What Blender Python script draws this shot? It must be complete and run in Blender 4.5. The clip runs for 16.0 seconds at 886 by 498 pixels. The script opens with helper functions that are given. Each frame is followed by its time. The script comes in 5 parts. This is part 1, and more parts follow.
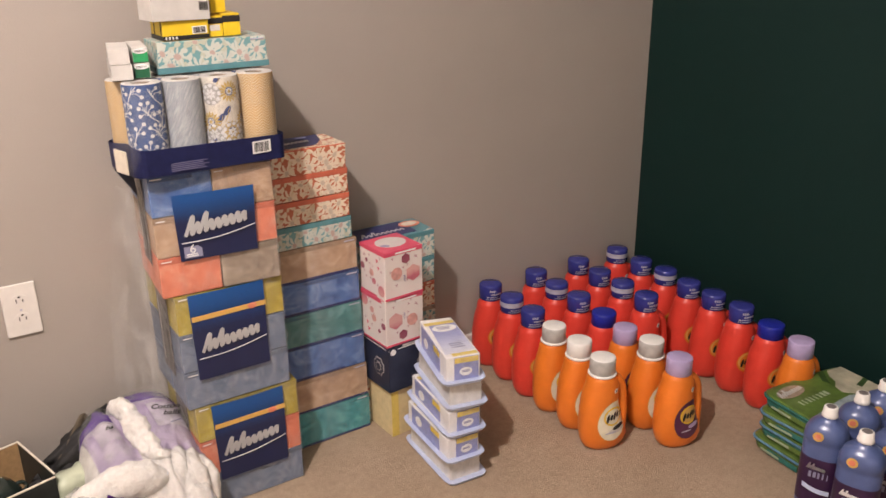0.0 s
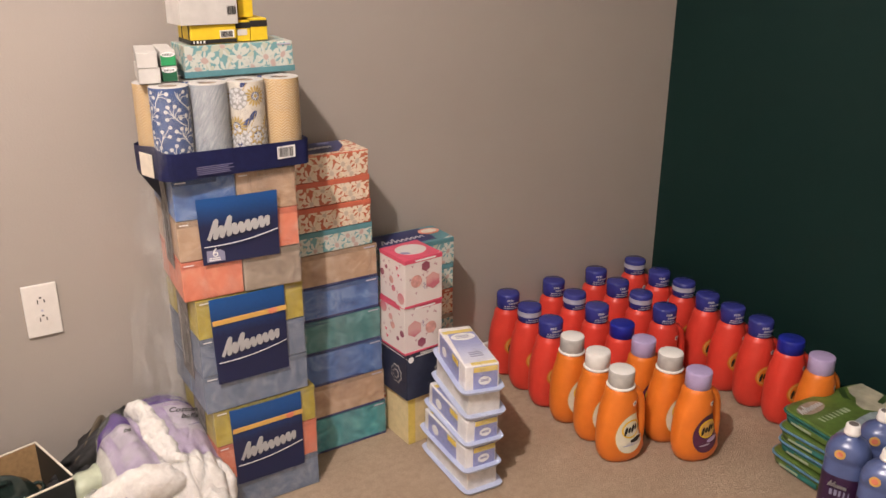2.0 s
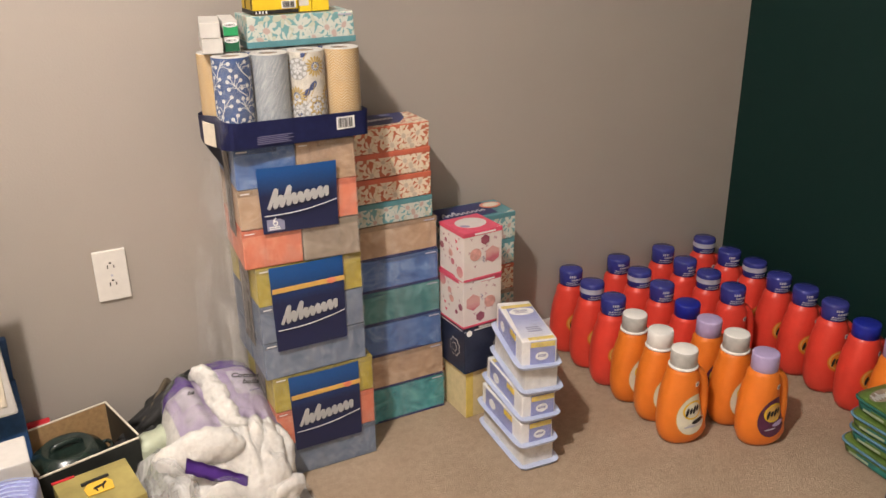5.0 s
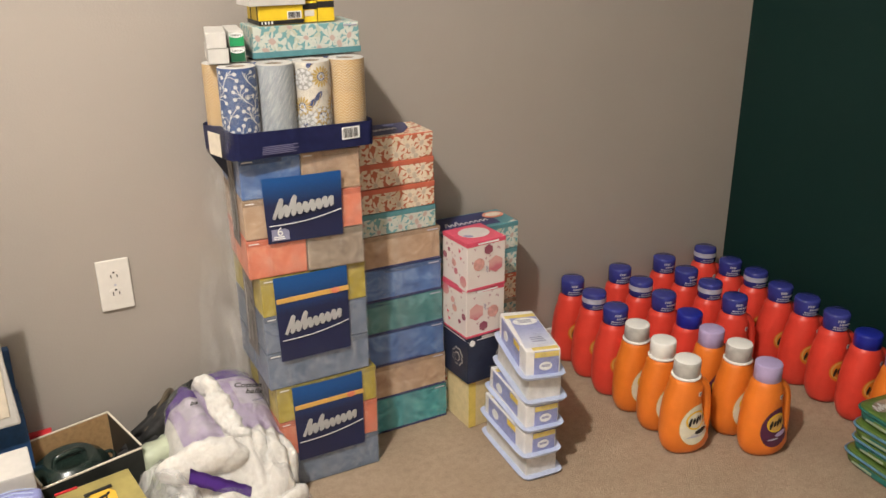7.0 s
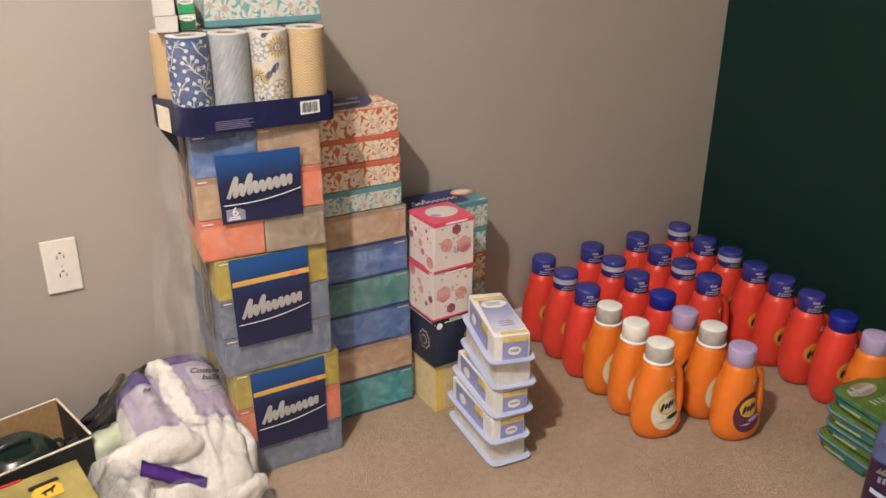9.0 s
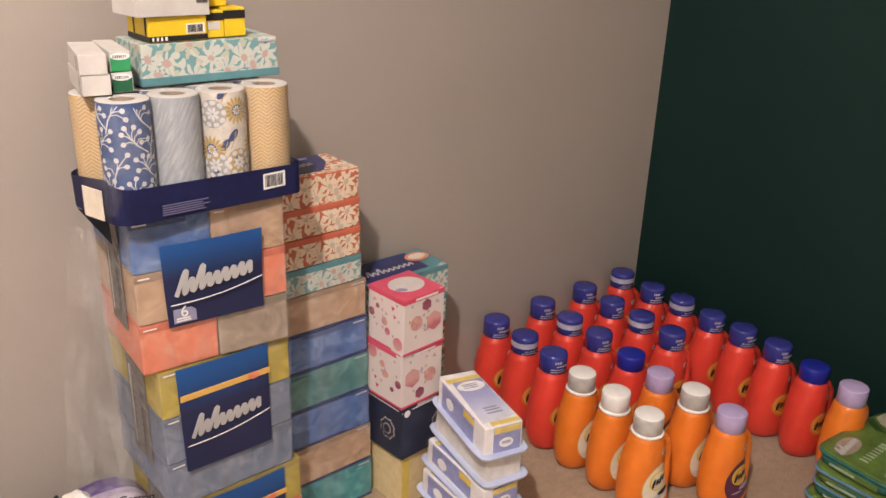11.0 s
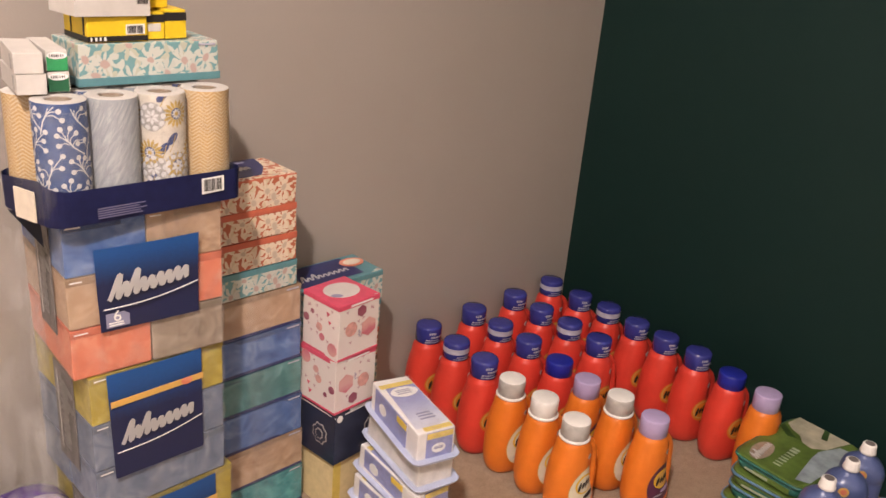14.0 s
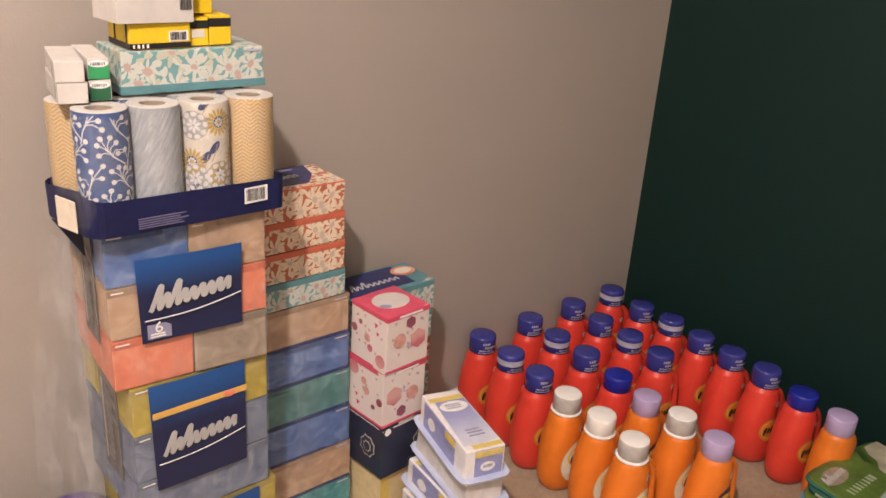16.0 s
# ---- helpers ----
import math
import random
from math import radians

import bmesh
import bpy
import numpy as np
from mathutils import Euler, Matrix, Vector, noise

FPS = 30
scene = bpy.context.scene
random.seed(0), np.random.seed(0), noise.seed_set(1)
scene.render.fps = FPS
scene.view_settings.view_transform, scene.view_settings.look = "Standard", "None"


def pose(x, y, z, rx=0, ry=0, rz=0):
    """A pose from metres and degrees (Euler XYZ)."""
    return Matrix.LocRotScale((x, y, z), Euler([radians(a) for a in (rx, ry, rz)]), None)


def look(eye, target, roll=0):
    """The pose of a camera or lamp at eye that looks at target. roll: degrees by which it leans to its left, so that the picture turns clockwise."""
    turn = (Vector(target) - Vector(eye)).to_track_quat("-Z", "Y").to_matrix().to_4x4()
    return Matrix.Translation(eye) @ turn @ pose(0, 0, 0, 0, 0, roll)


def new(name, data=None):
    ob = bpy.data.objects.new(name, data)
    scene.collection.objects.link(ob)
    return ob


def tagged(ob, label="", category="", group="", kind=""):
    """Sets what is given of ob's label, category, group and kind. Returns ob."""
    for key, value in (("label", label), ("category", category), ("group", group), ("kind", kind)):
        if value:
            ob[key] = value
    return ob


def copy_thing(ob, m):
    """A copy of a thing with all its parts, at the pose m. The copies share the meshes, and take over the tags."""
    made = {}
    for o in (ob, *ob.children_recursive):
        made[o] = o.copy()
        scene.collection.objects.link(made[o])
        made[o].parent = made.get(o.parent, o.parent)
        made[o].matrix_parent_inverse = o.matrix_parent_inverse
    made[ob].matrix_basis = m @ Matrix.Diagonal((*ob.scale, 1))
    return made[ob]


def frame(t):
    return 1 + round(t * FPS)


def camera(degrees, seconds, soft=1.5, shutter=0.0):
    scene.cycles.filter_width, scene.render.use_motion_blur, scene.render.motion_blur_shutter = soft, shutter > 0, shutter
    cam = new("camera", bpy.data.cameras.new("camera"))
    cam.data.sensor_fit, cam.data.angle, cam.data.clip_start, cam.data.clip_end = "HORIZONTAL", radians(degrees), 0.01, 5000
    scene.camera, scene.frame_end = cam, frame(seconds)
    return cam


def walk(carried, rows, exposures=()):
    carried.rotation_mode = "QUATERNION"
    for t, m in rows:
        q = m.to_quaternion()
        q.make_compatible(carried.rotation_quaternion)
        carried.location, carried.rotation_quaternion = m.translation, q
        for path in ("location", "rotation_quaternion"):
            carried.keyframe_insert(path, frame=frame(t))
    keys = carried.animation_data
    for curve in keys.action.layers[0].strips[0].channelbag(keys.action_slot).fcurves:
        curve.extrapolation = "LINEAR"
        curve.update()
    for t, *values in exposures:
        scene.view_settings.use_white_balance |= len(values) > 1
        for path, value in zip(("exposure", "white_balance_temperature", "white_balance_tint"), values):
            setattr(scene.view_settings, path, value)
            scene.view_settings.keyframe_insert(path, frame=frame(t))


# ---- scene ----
cam = camera(55.5, 16.0, soft=1.5, shutter=0.9)
PATH = [
    (0, (0.034, 0.281, 1.215), (1.054, 1.851, 0.511), -0.7),
    (0.5, (0.023, 0.284, 1.212), (1.036, 1.856, 0.504), -0.5),
    (1, (0.02, 0.298, 1.215), (1.034, 1.87, 0.507), -0.5),
    (1.5, (0.015, 0.302, 1.216), (1.017, 1.888, 0.523), -0.0),
    (2, (0.013, 0.304, 1.219), (1.02, 1.888, 0.527), 0.2),
    (2.5, (0.02, 0.301, 1.215), (1.014, 1.899, 0.537), 0.2),
    (3, (0.022, 0.296, 1.215), (0.987, 1.912, 0.539), 0.2),
    (3.5, (0.031, 0.294, 1.209), (0.945, 1.935, 0.522), -0.1),
    (4, (0.035, 0.302, 1.212), (0.93, 1.938, 0.488), -0.2),
    (4.5, (0.048, 0.291, 1.204), (0.892, 1.945, 0.463), -0.7),
    (7, (0.029, 0.302, 1.21), (0.887, 1.957, 0.487), -0.5),
    (7.5, (0.032, 0.303, 1.211), (0.909, 1.943, 0.474), -0.4),
    (8, (0.04, 0.297, 1.208), (0.921, 1.933, 0.468), -0.1),
    (8.5, (0.054, 0.309, 1.207), (0.941, 1.935, 0.453), 0.2),
    (9, (0.085, 0.365, 1.204), (0.982, 1.968, 0.413), 0.4),
    (9.5, (0.077, 0.525, 1.21), (1.104, 2.034, 0.393), 0.5),
    (10, (0.039, 0.662, 1.219), (1.17, 2.121, 0.452), 0.1),
    (10.2, (0.027, 0.704, 1.216), (1.189, 2.142, 0.453), 0.1),
    (12.5, (0.008, 0.742, 1.235), (1.267, 2.114, 0.506), 4.6),
    (13, (0.014, 0.732, 1.239), (1.306, 2.071, 0.507), 4.8),
    (13.5, (0.01, 0.726, 1.237), (1.345, 2.027, 0.511), 4.6),
    (14, (-0.011, 0.735, 1.235), (1.329, 2.027, 0.502), 5.1),
    (14.5, (0.011, 0.75, 1.227), (1.304, 2.075, 0.469), 4.6),
    (15, (0.025, 0.762, 1.228), (1.277, 2.118, 0.456), 3.9),
    (15.5, (0.021, 0.765, 1.232), (1.27, 2.134, 0.479), 4.1),
    (16, (0.05, 0.762, 1.237), (1.274, 2.156, 0.49), 4.0),
]
EXPOSURES = [(0.0, 0.0, 6680, 14), (4.5, 0.0, 6620, 9), (7.0, 0.0, 6500, 3), (9.0, -0.02, 6620, 8), (12.5, 0.02, 6880, 17), (14.5, 0.03, 7030, 18), (16.0, 0.01, 7030, 17)]
walk(cam, [(t, look(eye, target, roll)) for t, eye, target, roll in PATH], EXPOSURES)

# ---- world and light ----
world = bpy.data.worlds.new("world")
scene.world = world
world.use_nodes = True
world.node_tree.nodes["Background"].inputs[0].default_value = (0.02, 0.018, 0.015, 1)
world.node_tree.nodes["Background"].inputs[1].default_value = 0.3


def lamp(name, place, power, colour, radius):
    data = bpy.data.lights.new(name, "POINT")
    data.energy, data.color, data.shadow_soft_size = power, colour, radius
    ob = new(name, data)
    ob.location = place
    return ob


# one flush fixture: a disc that throws most of its light down, and the glow of its rim
lamp("ceiling_lamp_rim", (-0.38, 0.78, 2.46), 112.0, (1.0, 0.91, 0.87), 0.045)
disc = bpy.data.lights.new("ceiling_lamp", "AREA")
disc.shape, disc.size, disc.energy, disc.color = "DISK", 0.11, 40.0, (1.0, 0.91, 0.87)
new("ceiling_lamp", disc).location = (-0.38, 0.78, 2.455)

# ---- size of the room ----
WALL_Y, WALL_X = 2.155, 2.022
# these three sides lie out of view; SOUTH is near for more bounced light
WEST, SOUTH, TOP = -2.6, -1.1, 2.58

# ---- materials ----


class Nodes:
    """A small writer of node trees."""

    def __init__(self, name, rough=0.6, metal=0.0, spec=0.4):
        self.mat = bpy.data.materials.new(name)
        self.mat.use_nodes = True
        self.tree = self.mat.node_tree
        self.bsdf = self.tree.nodes["Principled BSDF"]
        self.bsdf.inputs["Roughness"].default_value = rough
        self.bsdf.inputs["Metallic"].default_value = metal
        self.bsdf.inputs["Specular IOR Level"].default_value = spec

    def add(self, kind, **values):
        n = self.tree.nodes.new(kind)
        for k, v in values.items():
            if k in n.inputs:
                self.put(n.inputs[k], v)
        return n

    def put(self, socket, v):
        if isinstance(v, bpy.types.NodeSocket):
            self.tree.links.new(v, socket)
        else:
            socket.default_value = v

    def maths(self, op, a, b=0.0, c=0.0):
        n = self.tree.nodes.new("ShaderNodeMath")
        n.operation = op
        for socket, v in zip(n.inputs, (a, b, c)):
            self.put(socket, v)
        return n.outputs[0]

    def uv(self):
        return self.tree.nodes.new("ShaderNodeUVMap").outputs[0]

    def obj(self):
        return self.tree.nodes.new("ShaderNodeTexCoord").outputs["Object"]

    def scaled(self, vec, k, turn=0.0, move=(0, 0, 0)):
        n = self.add("ShaderNodeMapping", Vector=vec)
        n.inputs["Scale"].default_value = k if hasattr(k, "__len__") else (k, k, k)
        n.inputs["Rotation"].default_value = (0, 0, turn)
        n.inputs["Location"].default_value = move
        return n.outputs[0]

    def noise(self, vec, scale, detail=3.0, rough=0.55, warp=0.0):
        return self.add("ShaderNodeTexNoise", Vector=vec, Scale=scale, Detail=detail, Roughness=rough, Distortion=warp).outputs[0]

    def ramp(self, fac, stops, mode="LINEAR"):
        n = self.add("ShaderNodeValToRGB", Fac=fac)
        n.color_ramp.interpolation = mode
        el = n.color_ramp.elements
        while len(el) < len(stops):
            el.new(0.5)
        for e, (p, c) in zip(el, stops):
            e.position, e.color = p, (*c, 1)
        return n.outputs[0]

    def step(self, v, a, b):
        n = self.add("ShaderNodeMapRange", Value=v)
        for k, x in zip(("From Min", "From Max", "To Min", "To Max"), (a, b, 0.0, 1.0)):
            n.inputs[k].default_value = x
        n.clamp = True
        return n.outputs[0]

    def mix(self, f, a, b):
        n = self.tree.nodes.new("ShaderNodeMix")
        n.data_type = "RGBA"
        self.put(n.inputs[0], f)
        for s, v in ((n.inputs[6], a), (n.inputs[7], b)):
            self.put(s, v if isinstance(v, bpy.types.NodeSocket) else (*v, 1))
        return n.outputs[2]

    def bump(self, height, strength, distance):
        n = self.add("ShaderNodeBump", Height=height, Strength=strength, Distance=distance)
        self.put(self.bsdf.inputs["Normal"], n.outputs[0])

    def colour(self, c):
        self.put(self.bsdf.inputs["Base Color"], c if isinstance(c, bpy.types.NodeSocket) else (*c, 1))
        return self

    def flower(self, vec, scale, petals, size, soft=0.03, loose=0.7, cut=0.33, vary=0.0):
        """Mask of petals, mask of hearts and a random value for each flower."""
        p = self.scaled(vec, scale)
        v = self.tree.nodes.new("ShaderNodeTexVoronoi")
        v.voronoi_dimensions = "2D"
        self.put(v.inputs["Vector"], p)
        v.inputs["Scale"].default_value = 1.0
        v.inputs["Randomness"].default_value = loose
        sub = self.tree.nodes.new("ShaderNodeVectorMath")
        sub.operation = "SUBTRACT"
        self.put(sub.inputs[0], p)
        self.put(sub.inputs[1], v.outputs["Position"])
        sep = self.add("ShaderNodeSeparateXYZ", Vector=sub.outputs[0])
        rnd = self.add("ShaderNodeSeparateColor", Color=v.outputs["Color"])
        ang = self.maths("ARCTAN2", sep.outputs[1], sep.outputs[0])
        ang = self.maths("ADD", self.maths("MULTIPLY", ang, petals), self.maths("MULTIPLY", rnd.outputs[0], 6.28))
        edge = self.maths("MULTIPLY_ADD", self.maths("COSINE", ang), size * cut, size * (1 - cut))
        if vary:
            edge = self.maths("MULTIPLY", edge, self.maths("MULTIPLY_ADD", rnd.outputs[2], vary, 1 - vary))
        d = v.outputs["Distance"]
        mask = self.step(self.maths("SUBTRACT", edge, d), 0.0, soft)
        heart = self.step(self.maths("SUBTRACT", size * 0.24, d), 0.0, soft)
        return mask, heart, rnd.outputs[1], d


def plain(name, c, rough=0.5, grain=0.06, scale=60.0, metal=0.0, spec=0.4, dent=0.0):
    m = Nodes(name, rough, metal, spec)
    n = m.noise(m.obj(), scale, 3)
    lo, hi = [max(0, x * (1 - grain * 1.5)) for x in c], [min(1, x * (1 + grain * 1.5)) for x in c]
    m.colour(m.ramp(n, [(0.3, lo), (0.7, hi)]))
    if dent:
        m.bump(n, 0.5, dent)
    return m.mat


def wall_paint(name, c, rough, gloss=0.35):
    m = Nodes(name, rough, 0, gloss)
    o = m.obj()
    broad, fine = m.noise(o, 1.3, 3), m.noise(o, 260, 2)
    m.colour(m.ramp(broad, [(0.3, [x * 0.96 for x in c]), (0.7, [x * 1.04 for x in c])]))
    m.bump(m.maths("ADD", m.maths("MULTIPLY", fine, 0.35), m.noise(o, 7, 2)), 0.25, 0.004)
    return m.mat


def carpet():
    m = Nodes("carpet_pile", 0.95, 0, 0.1)
    o = m.obj()
    tuft, patch, mid = m.noise(o, 300, 3, 0.7), m.noise(o, 5, 3), m.noise(o, 55, 4, 0.65)
    c = m.mix(m.step(patch, 0.35, 0.65), (0.395, 0.298, 0.208), (0.455, 0.348, 0.247))
    c = m.mix(m.maths("MULTIPLY", m.step(mid, 0.42, 0.7), 0.42), c, (0.245, 0.178, 0.127))
    c = m.mix(m.maths("MULTIPLY", m.step(tuft, 0.42, 0.7), 0.45), c, (0.17, 0.12, 0.085))
    m.colour(c)
    m.bump(m.maths("ADD", tuft, m.maths("MULTIPLY", mid, 0.5)), 0.8, 0.005)
    return m.mat


def marbled(name, c, dark, light):
    """Printed watercolour card with a glossy face."""
    m = Nodes(name, 0.35, 0, 0.4)
    r = m.tree.nodes.new("ShaderNodeObjectInfo").outputs["Random"]
    n = m.add("ShaderNodeVectorMath", )
    n.operation = "ADD"
    m.put(n.inputs[0], m.uv())
    m.put(n.inputs[1], r)
    p = n.outputs[0]
    a, b = m.noise(p, 22, 4, 0.55, 1.6), m.noise(p, 90, 3, 0.6, 0.5)
    x = m.ramp(a, [(0.28, dark), (0.5, c), (0.74, light)])
    ring, _, _, d = m.flower(p, 17, 1, 0.36, 0.2)
    x = m.mix(m.maths("MULTIPLY", ring, 0.2), x, light)
    m.colour(m.mix(m.maths("MULTIPLY", m.step(b, 0.45, 0.7), 0.18), x, dark))
    return m.mat


def floral(name, ground, petal, other, heart, scale=34.0):
    m = Nodes(name, 0.4, 0, 0.4)
    u = m.uv()
    sway = m.add("ShaderNodeTexNoise", Vector=u, Scale=38.0, Detail=2.0)
    pull = m.tree.nodes.new("ShaderNodeVectorMath")
    pull.operation = "MULTIPLY_ADD"
    m.put(pull.inputs[0], sway.outputs["Color"])
    pull.inputs[1].default_value = (0.016, 0.016, 0.0)
    m.put(pull.inputs[2], u)
    u = pull.outputs[0]
    w = m.noise(u, 60, 2)
    leaf, _, lr, _ = m.flower(m.scaled(u, 1, 0.6, (0.013, 0.02, 0)), scale * 1.35, 2, 0.74, 0.05, 0.8, 0.46)
    big, core, rnd, _ = m.flower(u, scale * 0.78, 8, 0.76, 0.05, 0.95, 0.36, 0.35)
    x = m.mix(m.maths("MULTIPLY", m.step(w, 0.4, 0.65), 0.25), ground, [g * 0.75 for g in ground])
    x = m.mix(leaf, x, m.ramp(lr, [(0, petal), (0.55, other)], "CONSTANT"))
    x = m.mix(big, x, m.ramp(rnd, [(0, petal), (0.6, [p * 0.93 for p in petal]), (0.8, other)], "CONSTANT"))
    m.colour(m.mix(core, x, heart))
    return m.mat


def chevron(name, ground, line):
    m = Nodes(name, 0.55, 0, 0.3)
    s = m.add("ShaderNodeSeparateXYZ", Vector=m.uv())
    zig = m.maths("MULTIPLY", m.maths("PINGPONG", m.maths("MULTIPLY", s.outputs[0], 84), 1.0), 1.5)
    row = m.maths("FRACT", m.maths("ADD", m.maths("MULTIPLY", s.outputs[1], 175), zig))
    m.colour(m.mix(m.maths("MULTIPLY", m.step(row, 0.5, 0.62), 0.85), ground, line))
    m.bump(m.noise(m.uv(), 500, 2), 0.3, 0.001)
    return m.mat


def brushed(name):
    m = Nodes(name, 0.55, 0, 0.3)
    p = m.scaled(m.scaled(m.uv(), 1, 0.5), (230, 36, 1))
    a = m.noise(p, 1.0, 3, 0.6, 0.4)
    m.colour(m.ramp(a, [(0.34, (0.26, 0.285, 0.31)), (0.5, (0.31, 0.335, 0.352)), (0.68, (0.40, 0.425, 0.435))]))
    return m.mat


def blush(name):
    """White card with faint grey and rose flecks."""
    m = Nodes(name, 0.4, 0, 0.4)
    u = m.uv()
    b, _, rb, _ = m.flower(m.scaled(u, 1, 0.8, (0.03, 0.017, 0)), 70, 3, 0.30, 0.04, 0.9)
    x = m.mix(m.maths("MULTIPLY", b, m.step(rb, 0.72, 0.74)), (0.66, 0.60, 0.56), (0.42, 0.24, 0.26))
    m.colour(m.mix(m.maths("MULTIPLY", m.step(m.noise(u, 18, 3), 0.5, 0.72), 0.35), x, (0.62, 0.46, 0.45)))
    return m.mat


def faded(name, low, high, turn=0.0):
    """Print that fades from one rose to another across its height."""
    m = Nodes(name, 0.4, 0, 0.4)
    s = m.add("ShaderNodeSeparateXYZ", Vector=m.obj())
    n = m.noise(m.obj(), 60, 3)
    f = m.maths("ADD", m.maths("MULTIPLY", s.outputs[2], 13.0), m.maths("MULTIPLY", n, 0.25))
    m.colour(m.ramp(m.maths("FRACT", f), [(0.15, low), (0.75, high), (0.95, low)]))
    return m.mat


def film(name, haze=0.10, rough=0.16, tint=(1, 1, 1), scale=40.0, dent=0.003, base=0.6, stretch=0.45):
    """Clear wrapping film with creases."""
    m = Nodes(name)
    o = m.obj()
    n = m.noise(m.scaled(o, (1, 1, stretch)), scale, 3, 0.6, 0.8)
    clear = m.add("ShaderNodeBsdfTransparent")
    clear.inputs[0].default_value = (*tint, 1)
    shine = m.tree.nodes.new("ShaderNodeBsdfPrincipled")
    shine.inputs["Base Color"].default_value = (0.75, 0.74, 0.72, 1)
    shine.inputs["Roughness"].default_value = rough
    b = m.add("ShaderNodeBump", Height=n, Strength=1.0, Distance=dent)
    m.put(shine.inputs["Normal"], b.outputs[0])
    mix = m.tree.nodes.new("ShaderNodeMixShader")
    m.put(mix.inputs[0], m.maths("MULTIPLY_ADD", m.step(n, 0.45, 0.75), haze, haze * base))
    m.put(mix.inputs[1], clear.outputs[0])
    m.put(mix.inputs[2], shine.outputs[0])
    m.put(m.tree.nodes["Material Output"].inputs[0], mix.outputs[0])
    return m.mat


def label_blue(name):
    """Navy card that turns to a brighter blue towards its upper edge."""
    m = Nodes(name, 0.3, 0, 0.45)
    s = m.add("ShaderNodeSeparateXYZ", Vector=m.uv())
    n = m.noise(m.uv(), 25, 2)
    f = m.maths("ADD", s.outputs[1], m.maths("MULTIPLY", n, 0.1))
    m.colour(m.ramp(f, [(0.62, (0.011, 0.017, 0.062)), (0.98, (0.008, 0.075, 0.26))]))
    return m.mat


def violet_fade(name):
    """Periwinkle print that pales along the pack."""
    m = Nodes(name, 0.38, 0, 0.4)
    s = m.add("ShaderNodeSeparateXYZ", Vector=m.obj())
    f = m.maths("ADD", s.outputs[1], m.maths("MULTIPLY", m.noise(m.obj(), 45, 3), 0.025))
    m.colour(m.ramp(m.step(f, -0.09, 0.09), [(0.0, (0.60, 0.60, 0.66)), (0.28, (0.52, 0.54, 0.66)), (0.62, (0.30, 0.32, 0.54)), (1.0, (0.22, 0.24, 0.47))]))
    return m.mat


def film_print(name):
    """Lilac printed film, creased, paler where the print thins out."""
    m = Nodes(name, 0.24, 0, 0.5)
    o = m.obj()
    broad, fine = m.noise(o, 11, 3, 0.55, 0.6), m.noise(m.scaled(o, (1, 0.35, 1)), 60, 3, 0.6, 0.8)
    m.colour(m.mix(m.maths("MULTIPLY", fine, 0.3), m.ramp(broad, [(0.34, (0.56, 0.44, 0.66)), (0.66, (0.74, 0.67, 0.77))]), (0.47, 0.33, 0.62)))
    m.bump(fine, 0.8, 0.004)
    return m.mat


def cotton(name):
    m = Nodes(name, 0.9, 0, 0.1)
    m.bsdf.inputs["Subsurface Weight"].default_value = 0.5
    m.bsdf.inputs["Subsurface Radius"].default_value = (1.0, 0.9, 0.8)
    m.bsdf.inputs["Subsurface Scale"].default_value = 0.012
    o = m.obj()
    n = m.noise(o, 110, 4, 0.65)
    m.colour(m.ramp(n, [(0.3, (0.60, 0.57, 0.53)), (0.7, (0.72, 0.695, 0.655))]))
    m.bump(m.maths("ADD", n, m.noise(o, 26, 3)), 0.6, 0.005)
    return m.mat


